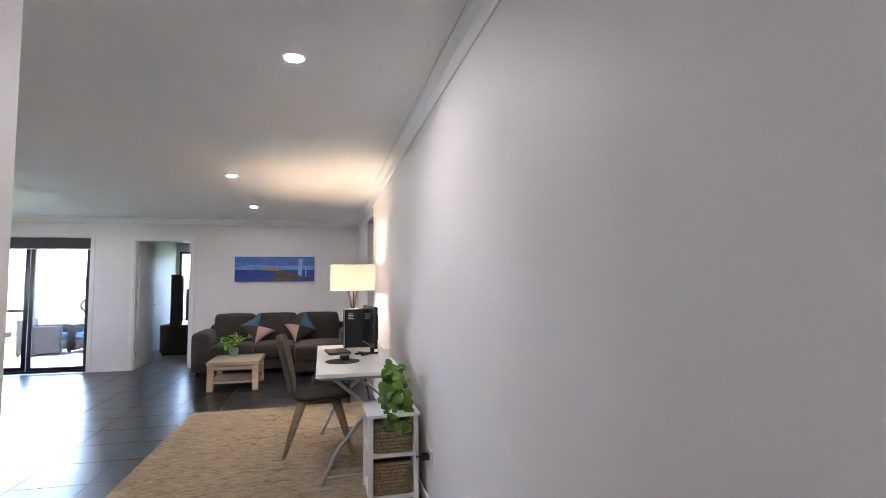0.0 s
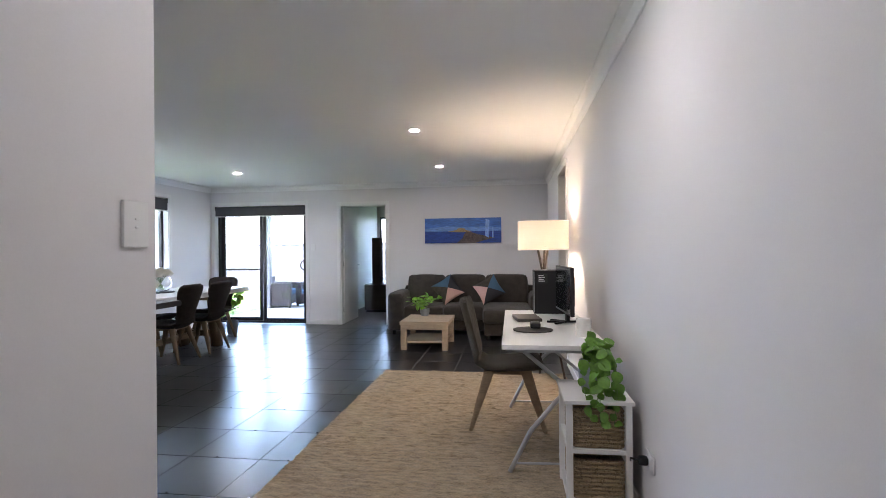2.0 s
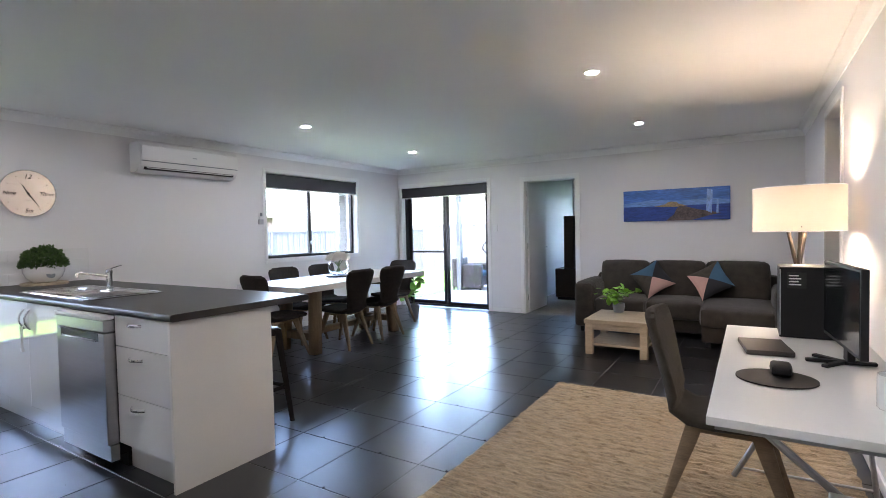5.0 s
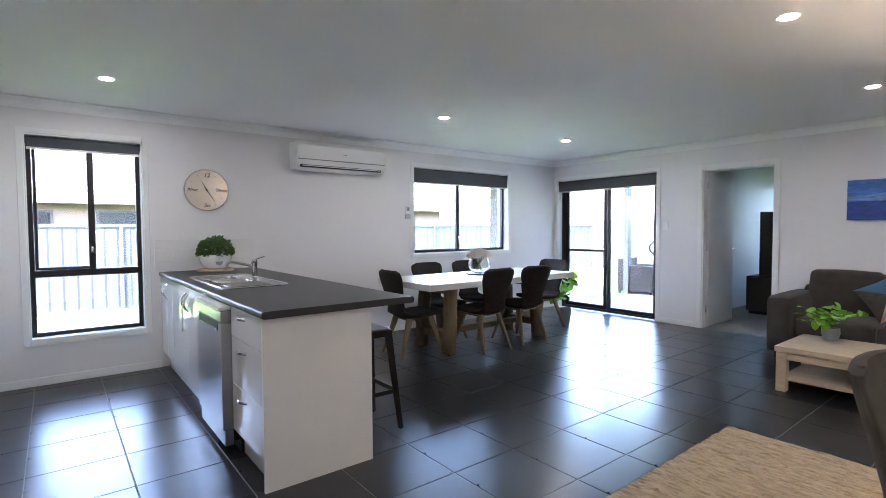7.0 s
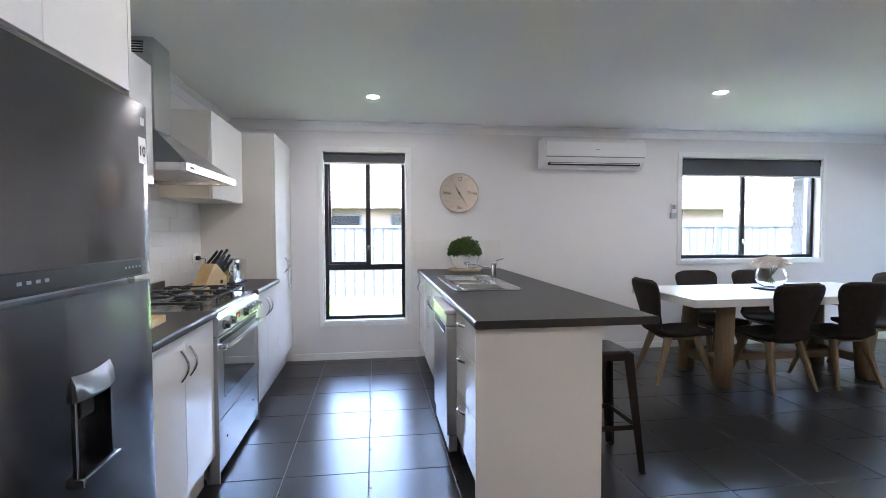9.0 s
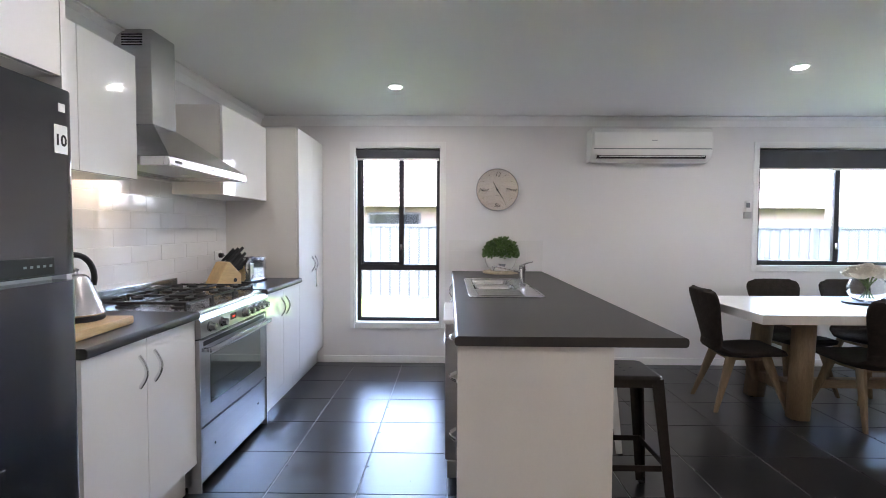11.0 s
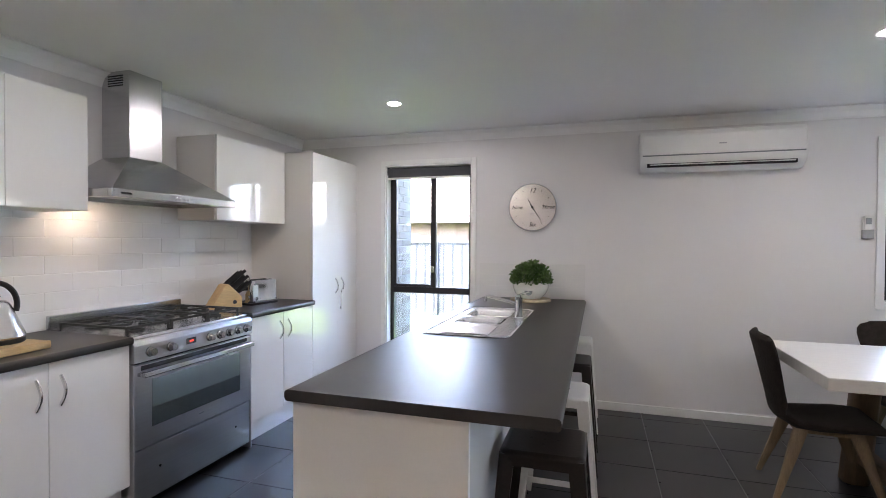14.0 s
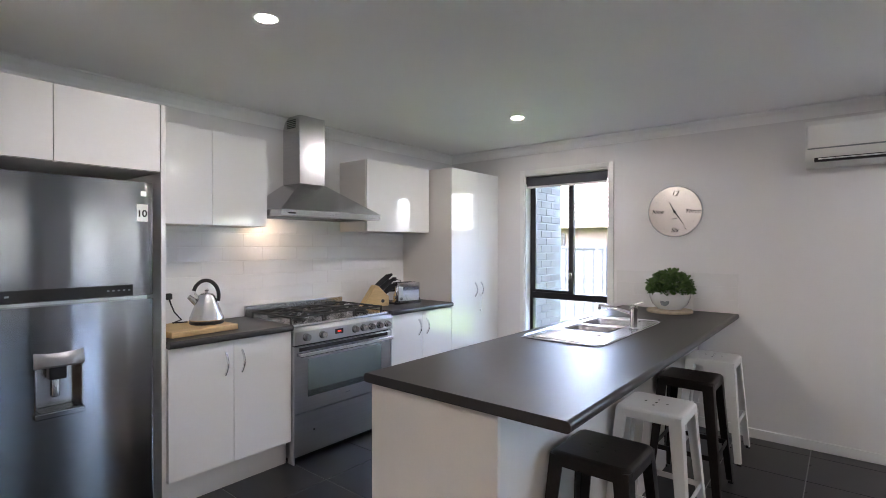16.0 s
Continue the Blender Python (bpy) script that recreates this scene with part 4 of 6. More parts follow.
def knife_block():
    k = thing("knife_block", (-3.60, 1.80, 0.911), "pale wooden knife block with black-handled knives", "knife block", turn=-24)
    k.scale = (1.25, 1.25, 1.2)
    prof = [(0.10, 0.0), (-0.085, 0.0), (-0.085, 0.065), (-0.005, 0.145), (0.014, 0.14)]
    bm = bmesh.new()
    ring_faces(bm, [[bm.verts.new((x, y, z)) for x, z in prof] for y in (-0.045, 0.045)])
    bmesh.ops.bevel(bm, geom=bm.edges[:], offset=0.003, segments=1, affect="EDGES")
    part("block", bm, BAMBOO, k)
    part("badge", lathe([(0.012, 0), (0.012, 0.002)], 14), IRON, k).data.transform(pose(-0.04, 0.0455, 0.035, -90, 0, 0))
    d = Vector((-0.76, 0, 0.65)).normalized()
    for i in range(3):
        for j in range(3):
            p = Vector((-0.012 - 0.027 * i, -0.03 + 0.03 * j, 0.137 - 0.026 * i))
            h = 0.115 - 0.012 * i + 0.008 * j
            part("knife_handle", merge(tube([p, p + d * 0.016], 0.0055, 8, flat=1.5), tube([p + d * 0.016, p + d * h * 0.5, p + d * h], 0.0062, 8, flat=1.6)), BLACK, k, "black riveted knife handle")
    return k


knife_block()


def toaster():
    t = thing("toaster", (-3.90, 1.86, 0.911), "shiny steel two-slot toaster", "toaster", turn=-8)
    part("body", plate(rounded(-0.14, 0.14, -0.075, 0.075, 0.035), 0.015, 0.185, 0.018), CHROME, t)
    part("base", plate(rounded(-0.145, 0.145, -0.08, 0.08, 0.035), 0.0, 0.016), BLACK, t)
    for y in (-0.03, 0.03):
        part("slot", box(-0.10, 0.10, y - 0.013, y + 0.013, 0.184, 0.187), BLACK, t)
    part("lever", box(0.139, 0.165, -0.02, 0.02, 0.11, 0.13, 0.004), BLACK, t)
    part("dial", lathe([(0.014, 0), (0.014, 0.012), (0.001, 0.014)], 16), CHROME, t).data.transform(pose(0.10, 0.075, 0.05, -90, 0, 0))
    part("dial", lathe([(0.014, 0), (0.014, 0.012), (0.001, 0.014)], 16), CHROME, t).data.transform(pose(0.14, 0.045, 0.06, 0, 90, 0))
    part("trim", box(0.075, 0.125, 0.07, 0.078, 0.03, 0.15, 0.003), SILVERMETAL, t)
    return t


toaster()


# ---- plants ----
def leaf_mesh(bm, at, d, up, size, wide=0.6):
    """One folded leaf with a point; large ones have a rounder outline."""
    d = d.normalized()
    side = d.cross(up).normalized()
    n = side.cross(d)
    steps = ((0, 0.06), (0.1, 0.62), (0.28, 0.95), (0.48, 1.0), (0.68, 0.86), (0.86, 0.52), (1.0, 0.03)) if size > 0.045 else ((0, 0.05), (0.25, 0.8), (0.5, 1.0), (0.75, 0.7), (1.0, 0.03))
    rows = []
    for u, w in steps:
        c = at + d * size * u + n * size * (0.25 * u * (1 - u) - 0.12 * u * u)
        s = side * size * wide * 0.5 * w
        rows.append((bm.verts.new(c - s + n * size * 0.07 * w), bm.verts.new(c), bm.verts.new(c + s + n * size * 0.07 * w)))
    for a, b in zip(rows, rows[1:]):
        for i in (0, 1):
            bm.faces.new((a[i], a[i + 1], b[i + 1], b[i]))


def box_ball():
    rnd = random.Random(4)
    p = thing("potted_topiary", (-4.78, 3.855, 0.935), "clipped green dome plant in a white bowl", "potted plant")
    part("bowl", lathe([(0.07, 0.0), (0.085, 0.002), (0.125, 0.04), (0.145, 0.09), (0.147, 0.135), (0.14, 0.135), (0.135, 0.10), (0.001, 0.095)], 32), CERAMIC, p, "white ceramic bowl")
    part("motif", lathe([(0.03, 0), (0.032, 0.004), (0.018, 0.006), (0.001, 0.004)], 18), GREYPOT, p, "grey oval motif").data.transform(pose(0.132, -0.0, 0.065, 0, 75, 0))
    bm = bmesh.new()
    for i in range(2400):
        u, v = rnd.uniform(0, 2 * math.pi), rnd.uniform(0.02, 1)
        r = math.sqrt(1 - v * v)
        q = Vector((r * math.cos(u), r * math.sin(u), v))
        k = rnd.uniform(0.78, 1.08) + 0.14 * noise.noise(q * 4)
        at = Vector((q.x * 0.155 * k, q.y * 0.155 * k, 0.125 + q.z * 0.16 * k))
        leaf_mesh(bm, at, (q + Vector((rnd.gauss(0, .6), rnd.gauss(0, .6), rnd.gauss(0, .6)))), Vector((rnd.gauss(0, 1), rnd.gauss(0, 1), 1)), rnd.uniform(0.016, 0.03), 0.7)
    tagged(part("foliage", bm, BOX, p, "dense small dark-green leaves"), kind="stuff")
    return p


box_ball()
flat_thing("round_board", lathe([(0.16, 0.911), (0.165, 0.915), (0.165, 0.929), (0.16, 0.9335)], 36, True, (-4.775, 3.855, 0)), OAKX, "round pale wooden board under the topiary", "board")


def bushy_plant(name, at, label, pot, n, spread, height, seed, mat, size, trail=0.0, potr=0.06, poth=0.1, lean=(0, 0), face=(0, 0, 1)):
    rnd = random.Random(seed)
    p = thing(name, at, label, "potted plant")
    part("pot", lathe([(potr * 0.7, 0), (potr * 0.78, 0.002), (potr, poth * 0.6), (potr * 0.96, poth), (potr * 0.88, poth), (potr * 0.86, poth * 0.85), (0.001, poth * 0.82)], 28), pot, p)
    leaves = bmesh.new()
    for i in range(n):
        a = rnd.uniform(0, 2 * math.pi)
        rr = spread * rnd.uniform(0.35, 1.0)
        down = rnd.random() < trail
        base = Vector((0.3 * potr * math.cos(a), 0.3 * potr * math.sin(a), poth * 0.85))
        top = base + Vector((rr * 0.5 * math.cos(a) + lean[0], rr * 0.5 * math.sin(a) + lean[1], height * rnd.uniform(0.3, 1)))
        end = top + Vector((rr * 0.5 * math.cos(a) + lean[0], rr * 0.5 * math.sin(a) + lean[1], rnd.uniform(-0.03, 0.03)))
        pts = [base, base.lerp(top, 0.5) + Vector((0, 0, height * 0.2)), top, end]
        if down:
            drop = rnd.uniform(0.15, 0.36)
            out = Vector((math.cos(a) * potr * 1.15 + lean[0], math.sin(a) * potr * 0.9 + lean[1] * 2.4, poth + 0.03))
            pts = [base, out, out + Vector((lean[0] * 0.4, lean[1] * 0.4, -drop * 0.5)), out + Vector((lean[0] * 0.4 + rnd.gauss(0, 0.02), lean[1] * 0.5 + rnd.gauss(0, 0.02), -drop))]
        part("stem", tube(pts, 0.0016, 5), STEM, p)
        for k in range(1, len(pts)):
            for j in range(3):
                q = pts[k - 1].lerp(pts[k], (j + 1) / 3)
                if k == 1 and j < 1:
                    continue
                d = Vector((rnd.gauss(0, 1), rnd.gauss(0, 1), rnd.gauss(0.1, 0.5))) if not down else Vector((rnd.gauss(0, 0.8), rnd.gauss(-0.3, 0.3), rnd.gauss(-0.7, 0.4)))
                leaf_mesh(leaves, q, d, Vector(face) + Vector((rnd.gauss(0, .35), rnd.gauss(0, .35), rnd.gauss(0, .2))), size * rnd.uniform(0.6, 1.15), 0.95)
    tagged(part("leaves", leaves, mat, p), kind="stuff")
    return p


bushy_plant("trailing_plant", (0.70, 3.57, 0.542), "trailing green pothos in a grey pot", GREYPOT, 14, 0.055, 0.13, 3, LEAFD, 0.056, 0.6, 0.068, 0.15, (0.008, -0.05), (-0.15, -0.75, 0.65))
bushy_plant("table_plant", (-0.875, 7.70, 0.362), "leafy green plant in a small grey pot", GREYPOT, 13, 0.28, 0.19, 8, LEAF, 0.07, 0.0, 0.065, 0.1)
bushy_plant("floor_plant", (-4.0, 8.2, 0.0), "broad-leaved green plant near the sliding door", GREYPOT, 4, 0.30, 0.50, 12, LEAF, 0.17, 0.0, 0.09, 0.2)


# ---- island stools ----
def stool(mat, x, y, label):
    s = thing("bar_stool", (x, y, 0), label, "bar stool", "bar stools at the island")
    a, z = 0.15, 0.66
    seat = bmesh.new()
    rings = []
    for ins, zz in ((0.006, z - 0.05), (0.0, z - 0.05), (0.0, z - 0.014), (0.003, z - 0.006), (0.009, z - 0.0015), (0.02, z)):
        rings.append([seat.verts.new((x, y, zz)) for x, y in rounded(-a + ins, a - ins, -a + ins, a - ins, 0.035 - ins * 0.5)])
    ring_faces(seat, rings)
    part("seat", seat, mat, s)
    for k in range(5):
        u = 2 * math.pi * k / 4
        part("seat_hole", lathe([(0.006, z + 0.0002), (0.006, z + 0.0008)], 10, True, (0.05 * math.cos(u) if k < 4 else 0, 0.05 * math.sin(u) if k < 4 else 0, 0)), IRON, s)
    t, b = 0.13, 0.185
    for sx in (-1, 1):
        for sy in (-1, 1):
            leg = bmesh.new()
            ring_faces(leg, [[leg.verts.new((sx * c + sx * u, sy * c + sy * v, zz)) for u, v in ((0.014 * w, 0.014 * w), (0.016 * w, 0.008 * w), (0.016 * w, -0.034 * w), (0.009 * w, -0.034 * w), (0.009 * w, 0.007), (-0.034 * w, 0.009 * w), (-0.034 * w, 0.016 * w), (0.008 * w, 0.016 * w))] for c, zz, w in ((t, z - 0.012, 1.15), (t + (b - t) * 0.5, 0.33, 0.95), (b, 0.012, 0.75))])
            l = part("leg", leg, mat, s)
            part("foot", box(sx * b - 0.014, sx * b + 0.014, sy * b - 0.014, sy * b + 0.014, 0.0, 0.014, 0.004), BLACK, l)
    c = t + (b - t) * (0.62)
    for k in range(4):
        rows = [(-c, c, -c - .003, -c + .003), (-c, c, c - .003, c + .003), (-c - .003, -c + .003, -c, c), (c - .003, c + .003, -c, c)][k]
        part("rail", box(*rows, 0.235, 0.262, 0.001), mat, s)
    return s


for i, (x, mat, lab) in enumerate(((-2.53, BLACKMETAL, "worn black metal bar stool under the island edge"), (-3.22, WHITEMETAL, "white metal bar stool under the island edge"),
                                   (-3.90, BLACKMETAL, "worn black metal bar stool under the island edge"), (-4.57, WHITEMETAL, "white metal bar stool under the island edge"))):
    stool(mat, x, 4.20, lab)


# ---- dining ----
def dining_chair(mat, at, turn, label, group, wood):
    """An upholstered shell chair that faces its own +y."""
    c = thing("dining_chair", at, label, "chair", group, turn=turn)
    w = 0.232
    path = [(0.25, 0.44, 0.84), (0.225, 0.455, 0.92), (0.10, 0.452, 0.98), (-0.05, 0.44, 0.93), (-0.14, 0.44, 0.83), (-0.185, 0.465, 0.74), (-0.207, 0.52, 0.69), (-0.225, 0.60, 0.75), (-0.245, 0.69, 0.88), (-0.262, 0.765, 0.975), (-0.274, 0.815, 1.01), (-0.284, 0.85, 0.99), (-0.290, 0.875, 0.90), (-0.293, 0.888, 0.70)]

    def shell(rows, thick, ends):
        """A padded slab swept along the rows, with round rims."""
        bm, rings, n = bmesh.new(), [], 36
        stations = [(rows[0], ends[0] * 0.35), (rows[0], ends[0] * 0.8)] + [(r, 1.0) for r in rows[1:-1]] + [(rows[-1], ends[1] * 0.8), (rows[-1], ends[1] * 0.35)]
        for i, ((y, z, f), k) in enumerate(stations):
            j = rows.index((y, z, f))
            p, q = rows[max(0, j - 1)], rows[min(len(rows) - 1, j + 1)]
            t = Vector((0, q[0] - p[0], q[1] - p[1])).normalized()
            nrm = Vector((0, t.z, -t.y))
            over = t * (0.006 if i == len(stations) - 1 else -0.006 if i == 0 else 0)
            ring = []
            for m in range(n):
                c, s = math.cos(2 * math.pi * m / n), math.sin(2 * math.pi * m / n)
                u = math.copysign(abs(c) ** 0.55, c)
                v = math.copysign(abs(s) ** 0.85, s)
                hug = 0.035 * u * u * (1 if z > 0.5 else 0.35)
                curl = Vector((0, hug, 0)) if z > 0.5 else Vector((0, 0, hug))
                ring.append(bm.verts.new(Vector((u * w * f, y, z)) + over + curl + nrm * (-thick / 2 + v * thick / 2 * min(1, k))))
            rings.append(ring)
        ring_faces(bm, rings)
        return bm
    part("seat", shell(path[:7], 0.058, (1, 1)), mat, c)
    back = part("backrest", shell(path[5:], 0.05, (1, 1)), mat, c)
    part("seam", tube([(0, -0.252, 0.52), (0, -0.273, 0.61), (0, -0.297, 0.72), (0, -0.322, 0.83)], 0.0025, 6), mat, back)
    part("seat_frame", box(-0.15, 0.15, -0.15, 0.15, 0.372, 0.392, 0.004), wood, c)
    for sx in (-1, 1):
        for sy in (-1, 1):
            bm = bmesh.new()
            rings = []
            for u, z, wd, dp in ((0.0, 0.405, 0.019, 0.034), (0.18, 0.33, 0.019, 0.032), (0.5, 0.2, 0.017, 0.024), (1.0, 0.004, 0.012, 0.014), (1.0, 0.0, 0.010, 0.012)):
                x, y = sx * (0.135 + 0.065 * u), sy * (0.12 + 0.13 * u)
                rings.append([bm.verts.new((x + p, y + q, z)) for p, q in ((wd, dp * 0.6), (wd * 0.6, dp), (-wd * 0.6, dp), (-wd, dp * 0.6), (-wd, -dp * 0.6), (-wd * 0.6, -dp), (wd * 0.6, -dp), (wd, -dp * 0.6))])
            ring_faces(bm, rings)
            part("leg", bm, wood, c)
    return c


LBL = "dark grey upholstered dining chair with splayed oak legs"
base_chair = dining_chair(TWEED, (-3.92, 5.58, 0), -4, LBL, "chairs round the table", OAK)
for x, y, a in ((-3.64, 6.29, 92), (-3.64, 6.90, 88), (-4.33, 6.26, -90), (-4.33, 6.90, -88), (-3.96, 7.63, 180)):
    copy_thing(base_chair, pose(x, y, 0, 0, 0, a))


def dining_table():
    t = thing("dining_table", (-3.88, 6.52, 0), "rustic dining table with a pale top and oak trestle legs", "table")
    part("tabletop", box(-4.36, -3.40, 5.42, 7.62, 0.705, 0.77, 0.006), TABLETOP, t, local=False)
    for yy, s in ((5.88, -1), (7.16, 1)):
        for xx, sx in ((-3.66, 1), (-4.10, -1)):
            bm = bmesh.new()
            add_box(bm, -0.065, 0.065, -0.065, 0.065, 0.006, 0.704)
            for v in bm.verts:
                k = 1 - v.co.z / 0.705
                v.co += Vector((xx + sx * 0.03 * k, yy + s * 0.05 * k, 0))
            bmesh.ops.bevel(bm, geom=[e for e in bm.edges if abs(e.verts[0].co.z - e.verts[1].co.z) > 0.5], offset=0.03, segments=1, affect="EDGES")
            leg = part("leg", bm, OAK, t, local=False)
            part("foot_pad", box(xx + sx * 0.03 - 0.05, xx + sx * 0.03 + 0.05, yy + s * 0.05 - 0.05, yy + s * 0.05 + 0.05, 0.0, 0.008), BLACK, leg, local=False)
        part("cross_bar", box(-4.06, -3.70, yy - 0.04, yy + 0.04, 0.62, 0.704, 0.004), OAK, t, local=False)
        part("foot_rail", box(-4.06, -3.70, yy - 0.035 + s * 0.03, yy + 0.035 + s * 0.03, 0.14, 0.22, 0.004), OAK, t, local=False)
    part("stretcher", box(-3.92, -3.84, 5.86, 7.18, 0.15, 0.215, 0.005), OAKY, t, local=False)
    return t


dining_table()


def vase():
    v = thing("flower_vase", (-3.94, 6.54, 0.786), "round glass vase of white roses on the table", "vase")
    prof = [(0.05, 0.0), (0.09, 0.015), (0.125, 0.07), (0.128, 0.11), (0.105, 0.165), (0.08, 0.185), (0.077, 0.185), (0.101, 0.163), (0.123, 0.11), (0.12, 0.07), (0.086, 0.02), (0.001, 0.008)]
    g = part("bowl", lathe(prof, 32), VASEGLASS, v, "clear glass bowl")
    g.visible_shadow = False
    rnd = random.Random(6)
    for i in range(13):
        a, r = 2.4 * i, 0.031 * math.sqrt(i)
        c = Vector((r * math.cos(a), r * math.sin(a), 0.25 - 3.4 * r * r + rnd.uniform(-0.006, 0.006)))
        stem = tube([(-0.5 * c.x, -0.5 * c.y, 0.02), (0.3 * c.x, 0.3 * c.y, 0.14), c], 0.003, 5)
        rose = bmesh.new()
        for ring in range(4):
            for k in range(5):
                u = 2 * math.pi * (k / 5 + 0.13 * ring)
                d = Vector((math.cos(u), math.sin(u), 0.3 + 0.5 * (3 - ring)))
                at = c + Vector((math.cos(u), math.sin(u), 0)) * 0.009 * ring + Vector((0, 0, -0.012 - 0.009 * ring))
                leaf_mesh(rose, at, d + Vector((0, 0, 0.85)), Vector((-math.cos(u), -math.sin(u), 0.5)), 0.06, 1.35)
        part("rose", rose, PETAL, v, "cream white rose")
        part("stem", stem, STEM, v)
    return v


vase()
flat_thing("placemat", lathe([(0.15, 0.7715), (0.155, 0.774), (0.155, 0.782), (0.15, 0.785)], 36, True, (-3.94, 6.54, 0)), BLACK, "round dark placemat under the vase", "placemat")


# ---- living ----
def sofa():
    s = thing("sofa", (-0.45, 8.7, 0), "dark grey-brown three-seat sofa with a chaise end", "sofa")

    def put(name, bm, lab=""):
        return part(name, bm, SOFA, s, lab, local=False)
    put("base", box(-1.32, 0.56, 8.33, 9.12, 0.06, 0.24, 0.02))
    put("chaise_base", box(-0.08, 0.57, 7.90, 8.33, 0.06, 0.24, 0.02))
    put("back_frame", cushion(-1.42, 0.66, 8.93, 9.17, 0.10, 0.70, 0.01))
    put("armrest", cushion(-1.54, -1.30, 8.22, 9.15, 0.06, 0.62, 0.015))
    put("armrest", cushion(0.57, 0.80, 8.22, 9.15, 0.06, 0.60, 0.015))
    for a, b, y in ((-1.30, -0.70, 8.24), (-0.70, -0.10, 8.24), (-0.10, 0.58, 7.86)):
        put("seat_cushion", cushion(a + 0.004, b - 0.004, y, 8.98, 0.22, 0.43, 0.02))
    for a, b in ((-1.34, -0.74), (-0.74, -0.10), (-0.10, 0.55)):
        bm = cushion(a + 0.004, b - 0.004, 8.76, 8.98, 0.40, 0.855, 0.018, 12, 0.42)
        bm.transform(Matrix.Translation((0, 8.87, 0.4)) @ Matrix.Rotation(radians(-9), 4, "X") @ Matrix.Translation((0, -8.87, -0.4)))
        put("back_cushion", bm)
    for x, y in ((-1.45, 8.3), (-1.45, 9.08), (0.7, 8.3), (0.7, 9.08), (-0.02, 7.96), (0.5, 7.96)):
        part("foot", lathe([(0.022, 0), (0.028, 0.07)], 14, True, (x, y, 0)), BLACK, s, local=False)
    return s


sofa()


def throw_cushion(x, y, z, turn, label, cloth):
    """A square pillow standing on its point, pieced from four colours."""
    c = thing("throw_cushion", (x, y, z), label, "cushion", "sofa cushions", turn=turn)
    n, a = 9, 0.19
    m = pose(0, 0, 0.02, 62, 0, 0) @ Matrix.Translation((0, 0.205, 0)) @ Matrix.Rotation(radians(34), 4, "Z")
    for q, (mat, lab) in enumerate(cloth):
        bm = bmesh.new()
        for side in (1, -1):
            g = {}
            for i in range(n + 1):
                for k in range(n + 1 - i):
                    e = [(1, 1), (-1, 1), (-1, -1), (1, -1)]
                    A, B = Vector(e[q]), Vector(e[(q + 1) % 4])
                    p = (A * i + B * k) / n
                    hgt = 0.075 * (max(0, (1 - p.x ** 2) * (1 - p.y ** 2))) ** 0.55 + 0.004
                    pin = 1 - 0.07 * (1 - max(abs(p.x), abs(p.y))) if max(abs(p.x), abs(p.y)) > 0.99 else 1
                    pinch = 1 - 0.08 * (1 - min(abs(p.x), abs(p.y)) ** 2) * max(abs(p.x), abs(p.y)) ** 4
                    g[i, k] = bm.verts.new(m @ Vector((p.x * a * pinch, p.y * a * pinch, side * hgt)))
            for i in range(n):
                for k in range(n - i):
                    bm.faces.new((g[i, k], g[i + 1, k], g[i, k + 1]))
                    if k < n - i - 1:
                        bm.faces.new((g[i + 1, k], g[i + 1, k + 1], g[i, k + 1]))
        part("panel", bm, mat, c, lab)
    return c


CLOTH = [(TEAL, "slate blue panel"), (CHAIRFAB, "grey panel"), (PINK, "blush pink panel"), (NAVY, "charcoal panel")]
throw_cushion(-0.67, 8.60, 0.44, 8, "square cushion in pink, navy and grey triangles", CLOTH)
throw_cushion(-0.06, 8.60, 0.44, -10, "square cushion in pink, navy and grey triangles", [CLOTH[1], CLOTH[2], CLOTH[3], CLOTH[0]])


def coffee_table():
    t = thing("coffee_table", (-0.79, 7.48, 0), "chunky washed oak coffee table with a lower shelf", "coffee table")
    x0, x1, y0, y1 = -1.10, -0.48, 7.13, 7.83
    part("tabletop", box(x0, x1, y0, y1, 0.315, 0.36, 0.005), OAKX, t, local=False)
    for x in (x0 + 0.01, x1 - 0.08):
        for y in (y0 + 0.01, y1 - 0.08):
            part("leg", box(x, x + 0.07, y, y + 0.07, 0.0, 0.314, 0.004), OAKX, t, local=False)
    for y in (y0 + 0.02, y1 - 0.05):
        part("apron", box(x0 + 0.08, x1 - 0.08, y, y + 0.03, 0.255, 0.314, 0.003), OAKX, t, local=False)
    part("shelf", box(x0 + 0.03, x1 - 0.03, y0 + 0.05, y1 - 0.05, 0.085, 0.11, 0.003), OAKX, t, local=False)
    return t


coffee_table()


